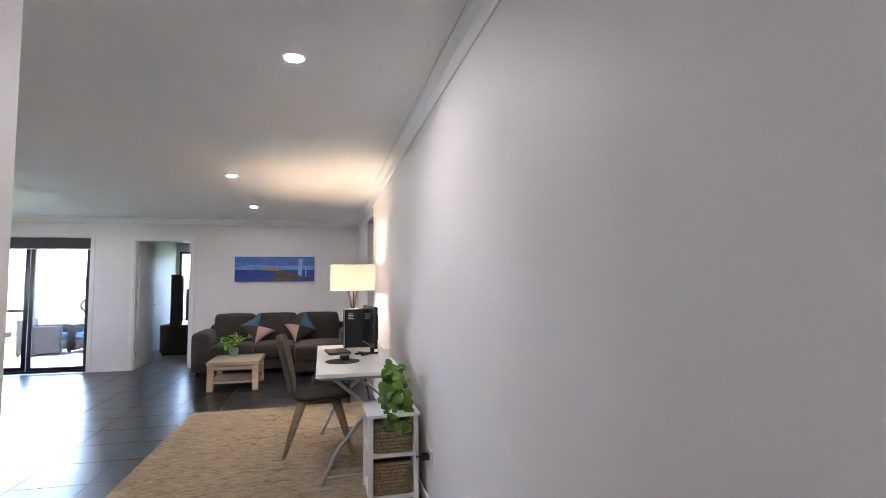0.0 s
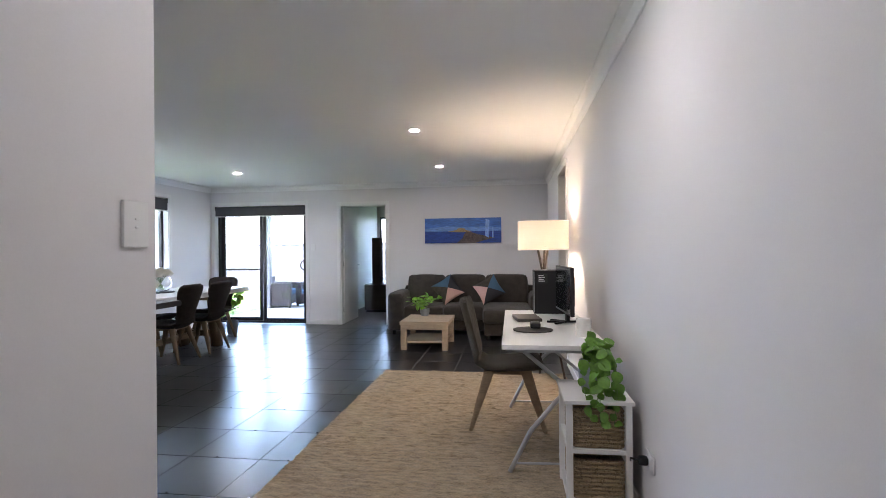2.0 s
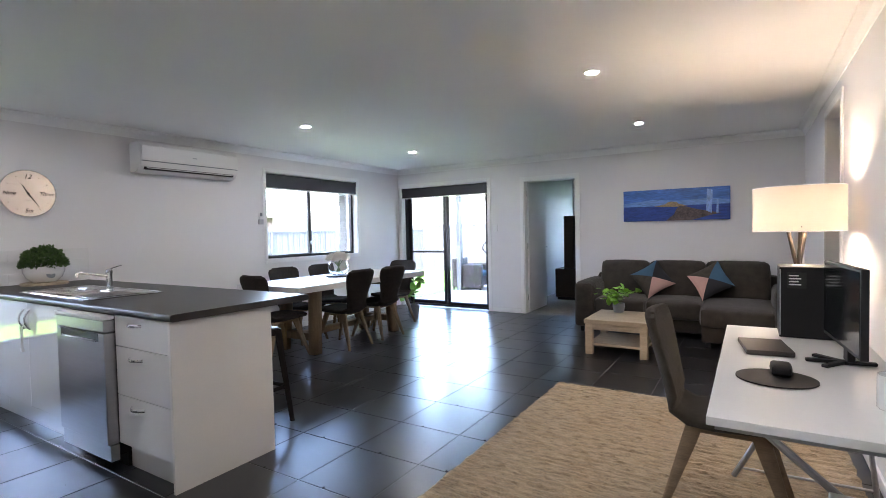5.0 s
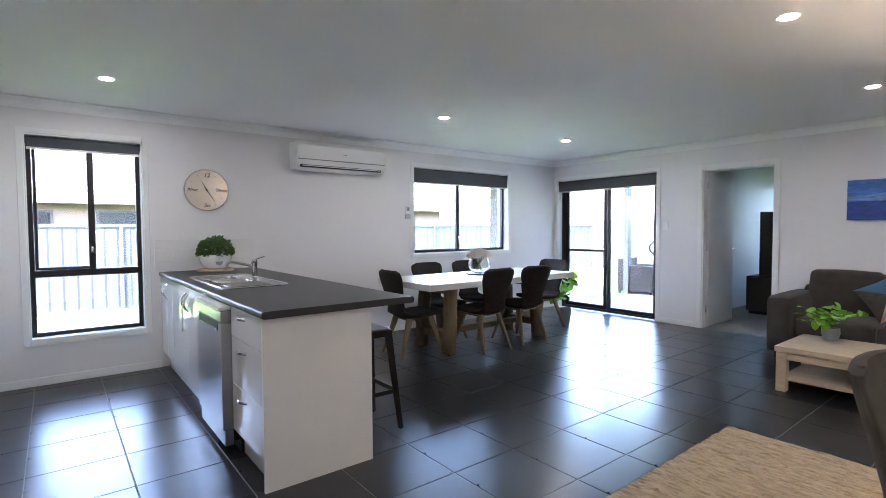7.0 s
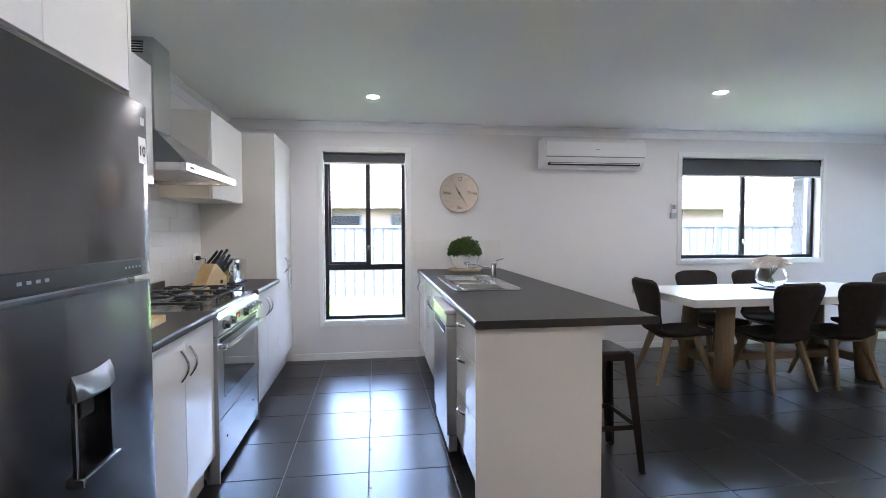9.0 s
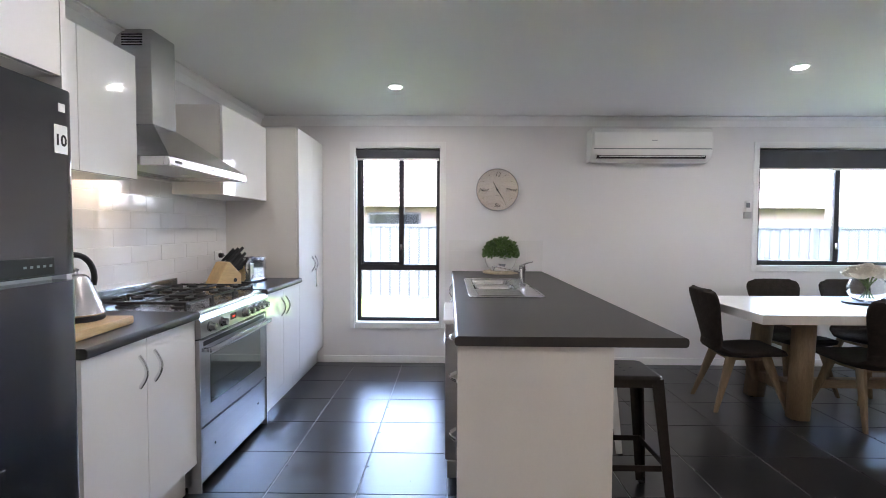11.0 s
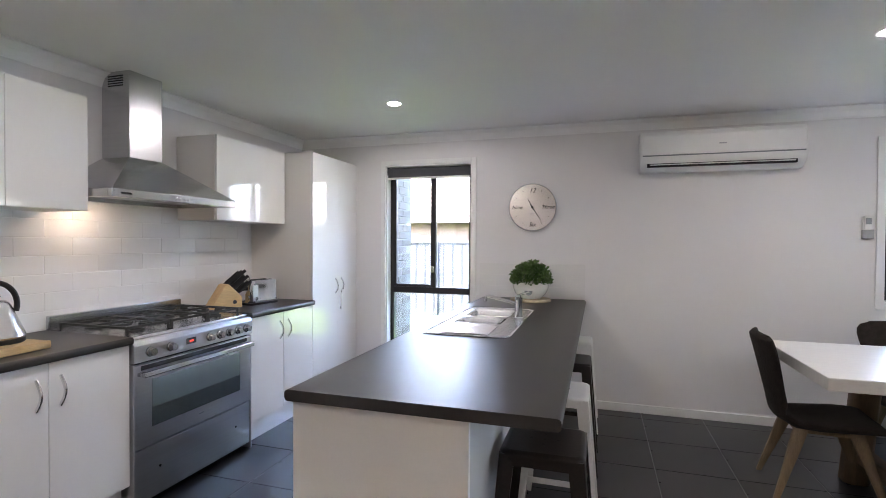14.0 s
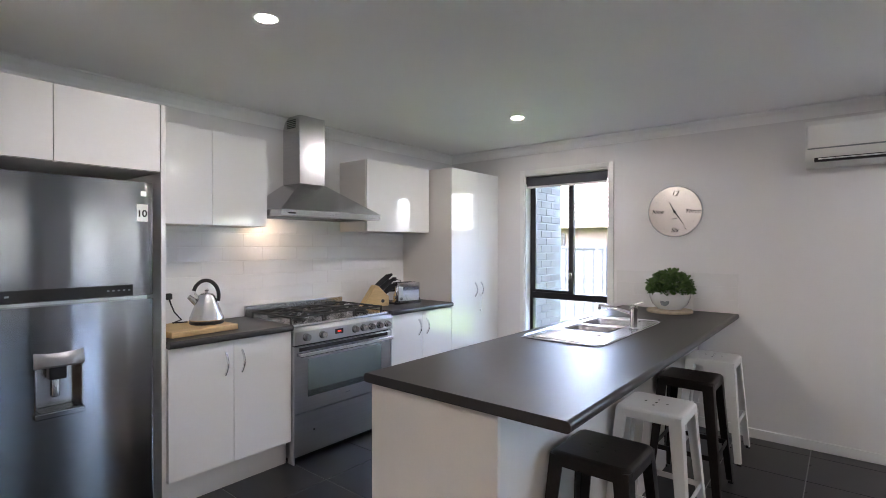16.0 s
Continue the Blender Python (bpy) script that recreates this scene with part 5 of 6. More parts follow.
def picture():
    """A long canvas of a headland in a blue sea."""
    p = thing("canvas_picture", (-0.485, YN - 0.01, 1.37), "long canvas print of a rocky headland and blue sea", "picture")
    x0, x1, z0, z1, y = -1.12, 0.149, 1.372, 1.786, YN - 0.03
    SKY = material("painted_sky", (0.055, 0.16, 0.50), 0.3, var=0.5, scale=3, fine=14, stretch=(1, 1, 5), coat=0.2)
    SEA = material("painted_sea", (0.02, 0.06, 0.30), 0.3, var=0.5, scale=5, fine=25, stretch=(1, 1, 6), coat=0.2)
    ROCK = material("painted_rock", (0.10, 0.075, 0.07), 0.35, var=0.7, scale=16, fine=60, coat=0.2)
    LAND = material("painted_land", (0.30, 0.22, 0.11), 0.35, var=0.5, scale=14, fine=50, coat=0.2)
    PALE = material("painted_light", (0.22, 0.38, 0.7), 0.3, var=0.5, scale=18, fine=50, stretch=(3, 1, 1), coat=0.2)
    HAZE = material("painted_haze", (0.13, 0.27, 0.60), 0.3, var=0.45, scale=4, fine=16, stretch=(1, 1, 6), coat=0.2)
    part("canvas", box(x0, x1, y, YN - 0.001, z0, z1, 0.002), SKY, p, local=False)

    def patch(name, pts, mat, k):
        bm = bmesh.new()
        ring_faces(bm, [[bm.verts.new((x0 + (x1 - x0) * u, yy, z0 + (z1 - z0) * v)) for u, v in pts] for yy in (y - 0.0008 * k, y + 0.001)])
        part(name, bm, mat, p, local=False, soft=False)
    patch("painted_sea", [(0, 0), (1, 0), (1, 0.47), (0, 0.47)], SEA, 1)
    patch("painted_haze", [(0, 0.475), (1, 0.475), (1, 0.60), (0.8, 0.66), (0.55, 0.62), (0.3, 0.68), (0, 0.58)], HAZE, 1.5)
    patch("painted_headland", [(0.30, 0.46), (0.38, 0.5), (0.42, 0.53), (0.44, 0.585), (0.47, 0.6), (0.52, 0.59), (0.54, 0.53), (0.57, 0.5), (0.62, 0.46), (0.52, 0.43), (0.4, 0.44)], LAND, 2)
    patch("painted_breakwater", [(0.42, 0.0), (0.66, 0.0), (0.80, 0.12), (0.92, 0.2), (0.72, 0.33), (0.60, 0.44), (0.55, 0.46), (0.52, 0.36), (0.50, 0.2)], ROCK, 3)
    patch("painted_spray", [(0.79, 0.28), (0.84, 0.2), (0.85, 0.9), (0.80, 0.95)], PALE, 4)
    patch("painted_spray", [(0.88, 0.2), (0.90, 0.2), (0.90, 0.6), (0.885, 0.62)], PALE, 4)
    return p


picture()

# rug
def rug():
    x0, x1, y0, y1 = -1.0, 0.82, 2.95, 6.05
    bm = bmesh.new()
    nx, ny = 130, 320
    g = []
    for i in range(nx + 1):
        col = []
        for j in range(ny + 1):
            x, y = x0 + (x1 - x0) * i / nx, y0 + (y1 - y0) * j / ny
            h = 0.013 + 0.008 * noise.noise((x * 5, y * 44, 0)) + 0.005 * noise.noise((x * 35, y * 70, 3)) + 0.022 * max(0.0, noise.noise((x * 16, y * 34, 9)) - 0.33)
            ex = 0.010 * noise.noise((0, y * 14, 1)) if i in (0, nx) else 0
            ey = 0.012 * noise.noise((x * 12, 0, 5)) if j in (0, ny) else 0
            col.append(bm.verts.new((x + ex, y + ey, h)))
        g.append(col)
    for i in range(nx):
        for j in range(ny):
            bm.faces.new((g[i][j], g[i + 1][j], g[i + 1][j + 1], g[i][j + 1]))
    r = bmesh.ops.extrude_edge_only(bm, edges=[e for e in bm.edges if e.is_boundary])
    for v in r["geom"]:
        if isinstance(v, bmesh.types.BMVert):
            v.co.z = 0.0005
    return flat_thing("rug", bm, JUTE, "large natural jute rug with a coarse weave", "rug")


rug()


# ---- desk corner ----
def desk():
    d = thing("desk", (0.56, 4.39, 0), "white desk with crossed silver trestle legs", "desk")
    part("desktop", box(0.25, 0.80, 3.63, 5.15, 0.725, 0.75, 0.002), WHITEBOARD, d, local=False)
    part("edge_rail", box(0.27, 0.785, 3.66, 5.12, 0.705, 0.7245, 0.002), SILVERMETAL, d, local=False)
    for y in (3.84, 4.98):
        t = part("trestle_bar", tube([(0.33, y, 0.71), (0.82, y, 0.30), (0.85, y, 0.02)], 0.012, 10), SILVERMETAL, d, "silver crossed leg", local=False)
        part("trestle_bow", tube([(0.285, y - 0.03, 0.012), (0.40, y - 0.03, 0.24), (0.55, y - 0.03, 0.42), (0.70, y - 0.03, 0.53), (0.86, y - 0.03, 0.60)], 0.013, 10), SILVERMETAL, d, "silver bowed leg", local=False)
        part("foot_bar", tube([(0.30, y - 0.03, 0.06), (0.85, y, 0.06)], 0.007, 8), SILVERMETAL, d, local=False)
    part("back_bar", tube([(0.84, 3.84, 0.4), (0.84, 4.98, 0.4)], 0.01, 8), SILVERMETAL, d, local=False)
    return d


desk()
dining_chair(CHAIRFAB, (0.27, 4.60, 0.018), -90, "olive-grey upholstered chair pulled up to the desk", "", OAKY)


def monitor():
    m = thing("monitor", (0.66, 4.46, 0.751), "black flat computer monitor on the desk", "monitor", turn=5)
    part("screen", box(-0.012, 0.012, -0.26, 0.26, 0.07, 0.38, 0.003), BLACK, m)
    part("panel", box(-0.0135, -0.0115, -0.25, 0.25, 0.085, 0.37), SCREEN, m, "dark glossy screen")
    part("housing", box(0.012, 0.04, -0.15, 0.15, 0.12, 0.32, 0.01), BLACK, m)
    part("neck", box(0.005, 0.03, -0.03, 0.03, 0.012, 0.12, 0.004), BLACK, m)
    for a in (-50, 0, 50):
        part("foot", box(-0.12, 0.02, -0.012, 0.012, 0, 0.013, 0.004, m=Matrix.Rotation(radians(a), 4, "Z")), BLACK, m)
    part("foot", box(-0.02, 0.10, -0.012, 0.012, 0, 0.013, 0.004), BLACK, m)
    return m


monitor()


def computer():
    c = thing("computer_tower", (0.62, 5.0, 0.751), "black computer tower standing on the desk", "computer")
    part("case", box(-0.145, 0.145, -0.09, 0.12, 0.0, 0.335, 0.004), BLACK, c)
    lab = part("label", box(-0.115, -0.04, -0.0915, -0.0895, 0.235, 0.31), IRON, c, "black sticker with white print")
    for i in range(4):
        part("print_line", box(-0.108, -0.06 - 0.01 * (i % 2), -0.0922, -0.0912, 0.25 + 0.014 * i, 0.256 + 0.014 * i), WHITEMETAL, lab)
    part("strip", box(-0.144, -0.139, -0.0915, -0.0895, 0.01, 0.325), SILVERMETAL, c)
    return c


computer()
flat_thing("keyboard", box(-0.085, 0.085, -0.13, 0.13, 0.751, 0.772, 0.004, m=pose(0.41, 4.60, 0, 0, 0, 8)), material("dark_brown_cover", (0.05, 0.042, 0.038), 0.5, var=0.3, fine=120, bump=0.1), "dark folded organiser lying on the desk", "organiser")
flat_thing("mouse_pad", plate([(0.43 + 0.125 * math.cos(a * math.pi / 18) * (1.0 if math.cos(a * math.pi / 18) > 0 else 0.95), 4.12 + 0.115 * math.sin(a * math.pi / 18)) for a in range(36)], 0.7512, 0.756), BLACK, "oval black mouse pad on the desk", "mouse pad")
flat_thing("mouse", cushion(0.42, 0.48, 4.14, 4.24, 0.7565, 0.79, 0.004, 6), BLACK, "black computer mouse on its pad", "mouse")
flat_thing("candle_jar", lathe([(0.039, 0), (0.042, 0.003), (0.042, 0.1), (0.038, 0.1), (0.037, 0.075), (0.001, 0.073)], 26, True, (0.71, 3.93, 0.751)), CERAMIC, "small white candle jar on the desk", "candle")


def plant_stand():
    s = thing("plant_stand", (0.70, 3.585, 0), "white wooden stand with two woven baskets", "shelf unit")
    x0, x1, y0, y1 = 0.552, 0.85, 3.40, 3.77
    part("top", box(x0 - 0.01, x1 + 0.01, y0 - 0.01, y1 + 0.01, 0.522, 0.54, 0.003), TRIM, s, local=False)
    for x in (x0, x1 - 0.03):
        for y in (y0, y1 - 0.03):
            part("leg", box(x, x + 0.03, y, y + 0.03, 0.0, 0.5215, 0.003), TRIM, s, local=False)
    for z in (0.05, 0.29):
        part("shelf", box(x0 + 0.004, x1 - 0.004, y0 + 0.004, y1 - 0.004, z, z + 0.022, 0.002), TRIM, s, local=False)
    return s


plant_stand()


def basket(z):
    b = thing("basket", (0.70, 3.585, z), "woven seagrass basket drawn into the stand", "basket", "woven baskets")
    bm = bmesh.new()
    rings = []
    for r in range(12):
        zz = 0.185 * r / 11
        o = 0.003 * math.sin(r * 2.1)
        rings.append([bm.verts.new((x, y, zz)) for x, y in rounded(-0.112 + o, 0.112 - o, -0.165 + o, 0.165 - o, 0.02, 4)])
    ring_faces(bm, rings, True, False)
    bm.faces.new(rings[0][::-1])
    part("wall", bm, WICKER, b)
    for r in range(9):
        zz = 0.012 + 0.02 * r
        pts = [Vector((x, y, zz)) for x, y in rounded(-0.114, 0.114, -0.167, 0.167, 0.02, 3)]
        part("strand", tube(pts + [pts[0]], 0.0085, 6), WICKER, b)
    return b


basket(0.073)
basket(0.313)


def floor_lamp():
    l = thing("floor_lamp", (0.61, 5.84, 0), "tripod lamp with a lit cream drum shade", "floor lamp")
    for k in range(3):
        a = radians(100 + 120 * k)
        part("leg", tube([(0.20 * math.cos(a), 0.20 * math.sin(a), 0.0), (0, 0, 0.98), (-0.055 * math.cos(a), -0.055 * math.sin(a), 1.26)], 0.011, 8), DARKROOM, l, "dark wooden leg")
    part("hub", lathe([(0.02, 0.965), (0.024, 0.97), (0.024, 0.99), (0.02, 0.995)], 16), BLACK, l)
    m = bpy.data.materials.new("lit_linen_shade")
    m.use_nodes = True
    n, k = m.node_tree.nodes, m.node_tree.links
    p = n["Principled BSDF"]
    p.inputs["Base Color"].default_value = (0.7, 0.63, 0.52, 1)
    p.inputs["Roughness"].default_value = 0.9
    tr = n.new("ShaderNodeBsdfTranslucent")
    nz = n.new("ShaderNodeTexNoise")
    nz.inputs["Scale"].default_value = 60
    rp = n.new("ShaderNodeMix")
    rp.data_type = "RGBA"
    rp.inputs["A"].default_value, rp.inputs["B"].default_value = (0.165, 0.15, 0.132, 1), (0.215, 0.20, 0.178, 1)
    mx = n.new("ShaderNodeMixShader")
    mx.inputs["Fac"].default_value = 0.25
    k.new(nz.outputs["Fac"], rp.inputs["Factor"])
    k.new(rp.outputs["Result"], tr.inputs["Color"])
    k.new(p.outputs[0], mx.inputs[1])
    k.new(tr.outputs[0], mx.inputs[2])
    k.new(mx.outputs[0], n["Material Output"].inputs["Surface"])
    part("shade", lathe([(0.24, 1.245), (0.24, 1.515)], 48, False), m, l, "cream linen drum shade glowing warm")
    for z in (1.245, 1.515):
        part("shade_ring", tube([(0.24 * math.cos(2 * math.pi * i / 40), 0.24 * math.sin(2 * math.pi * i / 40), z) for i in range(41)], 0.003, 6), TRIM, l)
    part("spider", boxes([(-0.24, 0.24, -0.003, 0.003, 1.262, 1.268), (-0.003, 0.003, -0.24, 0.24, 1.269, 1.275)]), BLACK, l)
    part("bulb", lathe([(0.012, 1.28), (0.015, 1.31), (0.03, 1.35), (0.03, 1.375), (0.001, 1.395)], 16), glowing("warm_bulb", (1.0, 0.78, 0.54), 13.5), l, "glowing warm bulb")
    return l


floor_lamp()


# ---- wall fittings ----
def clock():
    c = thing("wall_clock", (XW, 3.838, 1.70), "round white wall clock with script numerals", "clock")
    R = Matrix.Translation((0.001, 0, 0)) @ Matrix.Rotation(radians(90), 4, "Y")

    def disc(name, prof, mat, lab=""):
        bm = lathe(prof, 48)
        bm.transform(R)
        return part(name, bm, mat, c, lab)
    disc("face", [(0.195, 0.0), (0.203, 0.004), (0.203, 0.018), (0.198, 0.022)], material("pearl_dial", (0.66, 0.61, 0.56), 0.22, 0.85, var=0.04, scale=9), "white glossy dial")
    bm = lathe([(0.2035, 0.0), (0.2065, 0.002), (0.2065, 0.024), (0.2025, 0.0245), (0.2025, 0.018)], 48, False)
    bm.transform(R)
    part("rim", bm, SILVERMETAL, c)

    def text(body, y, z, size):
        t = bpy.data.curves.new("dial_text", "FONT")
        t.body, t.size, t.extrude, t.shear = body, size, 0.0003, 0.3
        t.align_x, t.align_y = "CENTER", "CENTER"
        o = new("dial_text", t)
        o.data.materials.append(IRON)
        o.parent = c
        o.matrix_basis = pose(0.0238, y, z, 90, 0, 90)
    text("12", 0, 0.145, 0.056)
    text("Three", 0.132, 0.0, 0.046)
    text("Six", 0, -0.15, 0.052)
    text("Nine", -0.132, 0.0, 0.046)
    for k in (1, 2, 4, 5, 7, 8, 10, 11):
        a = radians(30 * k)
        part("hour_mark", box(0.0232, 0.0242, 0.16 * math.sin(a) - 0.004, 0.16 * math.sin(a) + 0.004, 0.16 * math.cos(a) - 0.004, 0.16 * math.cos(a) + 0.004), IRON, c)
    for name, a, r, w in (("hour_hand", 332, 0.09, 0.009), ("minute_hand", 147, 0.135, 0.008)):
        d = Vector((0, math.sin(radians(a)), math.cos(radians(a))))
        part(name, tube([Vector((0.026, 0, 0)) - d * 0.03, Vector((0.026, 0, 0)) + d * r * 0.6, Vector((0.026, 0, 0)) + d * r], w, 6, r2=0.002, flat=0.4), BLACK, c)
    disc("hub", [(0.01, 0.023), (0.01, 0.03), (0.001, 0.032)], BLACK)
    part("maker_line", box(0.0232, 0.0238, -0.02, 0.02, -0.06, -0.055), GREYPOT, c)
    return c


clock()


def air_conditioner():
    a = thing("air_conditioner", (XW, 5.265, 1.96), "white split-system air conditioner high on the wall", "air conditioner")
    y0, y1 = 4.695, 5.81
    prof = [(0.0, 0.0), (0.11, 0.0), (0.165, 0.035), (0.195, 0.09), (0.20, 0.16), (0.19, 0.26), (0.165, 0.30), (0.0, 0.30)]
    bm = bmesh.new()
    ring_faces(bm, [[bm.verts.new((XW + u, y, 1.96 + v)) for u, v in prof] for y in (y0, y1)])
    bmesh.ops.bevel(bm, geom=[e for e in bm.edges if abs(e.verts[0].co.y - e.verts[1].co.y) < 1e-5 and min(e.verts[0].co.x, e.verts[1].co.x) > XW + 0.01], offset=0.008, segments=2, affect="EDGES")
    part("casing", bm, PLASTIC, a, local=False)
    part("front_panel", box(XW + 0.196, XW + 0.206, y0 + 0.015, y1 - 0.015, 2.075, 2.225, 0.004), PLASTIC, a, local=False)
    part("louvre", box(XW + 0.13, XW + 0.188, y0 + 0.07, y1 - 0.07, 1.998, 2.006, 0.003, m=None), PLASTIC, a, local=False)
    part("outlet_slot", box(XW + 0.15, XW + 0.181, y0 + 0.05, y1 - 0.06, 1.985, 2.012), BLACK, a, "dark air outlet slot", local=False)
    for i in range(12):
        part("intake_slat", box(XW + 0.03, XW + 0.15, y0 + 0.08 + i * 0.083, y0 + 0.11 + i * 0.083, 2.2605, 2.263), BLACK, a, local=False)
    # no real groove here: a solid grey strip gives its shade as colour
    part("panel_gap", box(XW + 0.19, XW + 0.2005, y0 + 0.015, y1 - 0.015, 2.066, 2.0745), GREYPOT, a, "grey strip for the shaded groove under the front panel", local=False)
    part("badge", box(XW + 0.2055, XW + 0.2075, 5.24, 5.29, 2.14, 2.15), SILVERMETAL, a, local=False)
    return a


air_conditioner()


def wall_plate(name, at, size, normal, label, category, buttons):
    """A switch plate; normal: axis along which it stands off the wall."""
    p = thing(name, at, label, category)
    w, h = size
    ax, s = normal
    def bx(u0, u1, v0, v1, d0, d1, bev=0.002):
        lo, hi = sorted((s * d0, s * d1))
        return box(lo, hi, u0, u1, v0, v1, bev) if ax == "x" else box(u0, u1, lo, hi, v0, v1, bev)
    part("plate", bx(-w / 2, w / 2, -h / 2, h / 2, 0, 0.009, 0.003), PLASTIC, p)
    for u, v, bw, bh in buttons:
        part("button", bx(u - bw / 2, u + bw / 2, v - bh / 2, v + bh / 2, 0.009, 0.013, 0.001), PLASTIC, p)
    return p


wall_plate("light_switch", (-0.68, 2.205, 1.323), (0.088, 0.122), ("x", 1), "white two-gang light switch on the hall wall", "light switch", [(0, 0.013, 0.012, 0.006), (0, -0.009, 0.012, 0.006)])
wall_plate("light_switch", (-3.086, YN, 1.335), (0.073, 0.115), ("y", -1), "white light switch beside the sliding door", "light switch", [(0, 0, 0.015, 0.008)])
wall_plate("power_outlet", (XE, 3.28, 0.32), (0.115, 0.073), ("x", -1), "white double power outlet above the skirting", "power outlet", [(-0.03, 0.02, 0.008, 0.012), (0.03, 0.02, 0.008, 0.012)])
wall_plate("power_outlet", (-4.0, 4.018, 0.62), (0.115, 0.073), ("y", 1), "white power outlet on the island back", "power outlet", [(-0.03, 0.02, 0.008, 0.012), (0.03, 0.02, 0.008, 0.012)])
flat_thing("power_plug", box(XE - 0.05, XE - 0.01, 3.285, 3.325, 0.295, 0.33, 0.008), BLACK, "black plug in the living room outlet", "plug")
flat_thing("electric_cable", tube([(XE - 0.045, 3.305, 0.31), (XE - 0.07, 3.36, 0.30), (XE - 0.04, 3.5, 0.2), (XE - 0.03, 3.8, 0.05), (XE - 0.03, 4.3, 0.02)], 0.004, 6), BLACK, "black cord hanging from the outlet", "cable")
wall_plate("power_outlet", (SOCKET[0], YK + 0.0096, SOCKET[1]), (0.115, 0.073), ("y", 1), "white power outlet on the tiled splashback", "power outlet", [(-0.03, 0.02, 0.008, 0.012), (0.03, 0.02, 0.008, 0.012)])
rc = wall_plate("remote_control", (XW, 6.245, 1.52), (0.06, 0.15), ("x", 1), "white air conditioner remote in a wall holder", "remote control", [(0, -0.02, 0.014, 0.012)])
part("holder", box(0.0005, 0.03, -0.034, 0.034, -0.085, -0.02, 0.004), SILVERMETAL, rc, "grey holder")
part("handset", box(0.0095, 0.026, -0.024, 0.024, -0.07, 0.08, 0.005), PLASTIC, rc)
part("display", box(0.0255, 0.0275, -0.018, 0.018, 0.02, 0.065, 0.001), GREYPOT, rc, "grey display")


# ---- bedroom seen through the doorway ----
def bedroom_window():
    w = thing("window_3", (-2.06, 13.05, 0.5), "black-framed bedroom window seen through the doorway", "window", kind="structure")
    part("window_frame", boxes(frame_rows(-2.93, -2.2, 0.5, 2.1, 13.02, 13.07, 0.045, "x"), 0.003), FRAME, w, local=False)
    part("mullion", box(-2.59, -2.54, 13.025, 13.065, 0.545, 2.055, 0.003), FRAME, w, local=False)
    for a, b in ((-2.885, -2.59), (-2.54, -2.245)):
        p = part("pane", box(a, b, 13.04, 13.045, 0.545, 2.055), GLASS, w, local=False)
        p.visible_shadow = False
    return w


bedroom_window()


def tv_cabinet():
    t = thing("tv_cabinet", (-2.43, 11.6, 0), "low dark wooden cabinet under a television", "cabinet")
    part("body", box(-2.69, -2.18, 10.87, 12.4, 0.05, 0.57, 0.006), DARKROOM, t, local=False)
    part("end_panel", box(-2.67, -2.20, 10.85, 10.87, 0.07, 0.55, 0.004), DARKROOM, t, local=False)
    for i in range(3):
        part("drawer", box(-2.18, -2.162, 10.89 + i * 0.505, 11.37 + i * 0.505, 0.08, 0.54, 0.004), DARKROOM, t, local=False)
    part("plinth", box(-2.66, -2.21, 10.9, 12.35, 0.0, 0.05), BLACK, t, local=False)
    return t


tv_cabinet()


def television():
    t = thing("television", (-2.3, 11.7, 0.571), "black flat television standing on the cabinet", "television")
    part("screen", box(-2.33, -2.28, 11.2, 12.2, 0.63, 1.25, 0.005), BLACK, t, local=False)
    part("stand", box(-2.42, -2.2, 11.55, 11.9, 0.571, 0.583, 0.004), BLACK, t, local=False)
    part("neck", box(-2.33, -2.29, 11.68, 11.78, 0.583, 0.64, 0.004), BLACK, t, local=False)
    return t


television()
def speaker():
    t = thing("speaker_tower", (-2.44, 10.98, 0.571), "slim dark loudspeaker standing on the low cabinet", "speaker")
    part("case", box(-0.085, 0.085, -0.1, 0.1, 0.012, 0.96, 0.008), DARKROOM, t)
    part("grille", box(0.0855, 0.093, -0.085, 0.085, 0.05, 0.93, 0.004), BLACK, t)
    part("base", box(-0.09, 0.09, -0.105, 0.105, 0.0, 0.012, 0.003), BLACK, t)
    return t


speaker()

# ---- outside ----
setting("ground", boxes([(-300, 300, -300, 300, -0.45, -0.14)]), GRASS)
setting("patio_slab", boxes([(-5.4, -3.12, YN + TH, 13.4, -0.138, -0.05)]), CONCRETE)
setting("patio_roof", boxes([(-5.5, -3.1, YN + TH, 12.4, 2.42, 2.55)]), SOFFIT)
setting("eaves", boxes([(-5.85, XW - TH, -3, YN + TH, 2.42, 2.5), (-5.9, -5.85, -3, YN + TH, 2.38, 2.58)]), SOFFIT)
setting("outer_roof", boxes([(-5.24, 3.2, -2.9, 13.3, 2.56, 2.7)]), ROOF)
flat_thing("patio_post", box(-5.36, -5.25, 11.85, 11.96, -0.05, 2.419, 0.006), POST, "square grey patio post", "post")


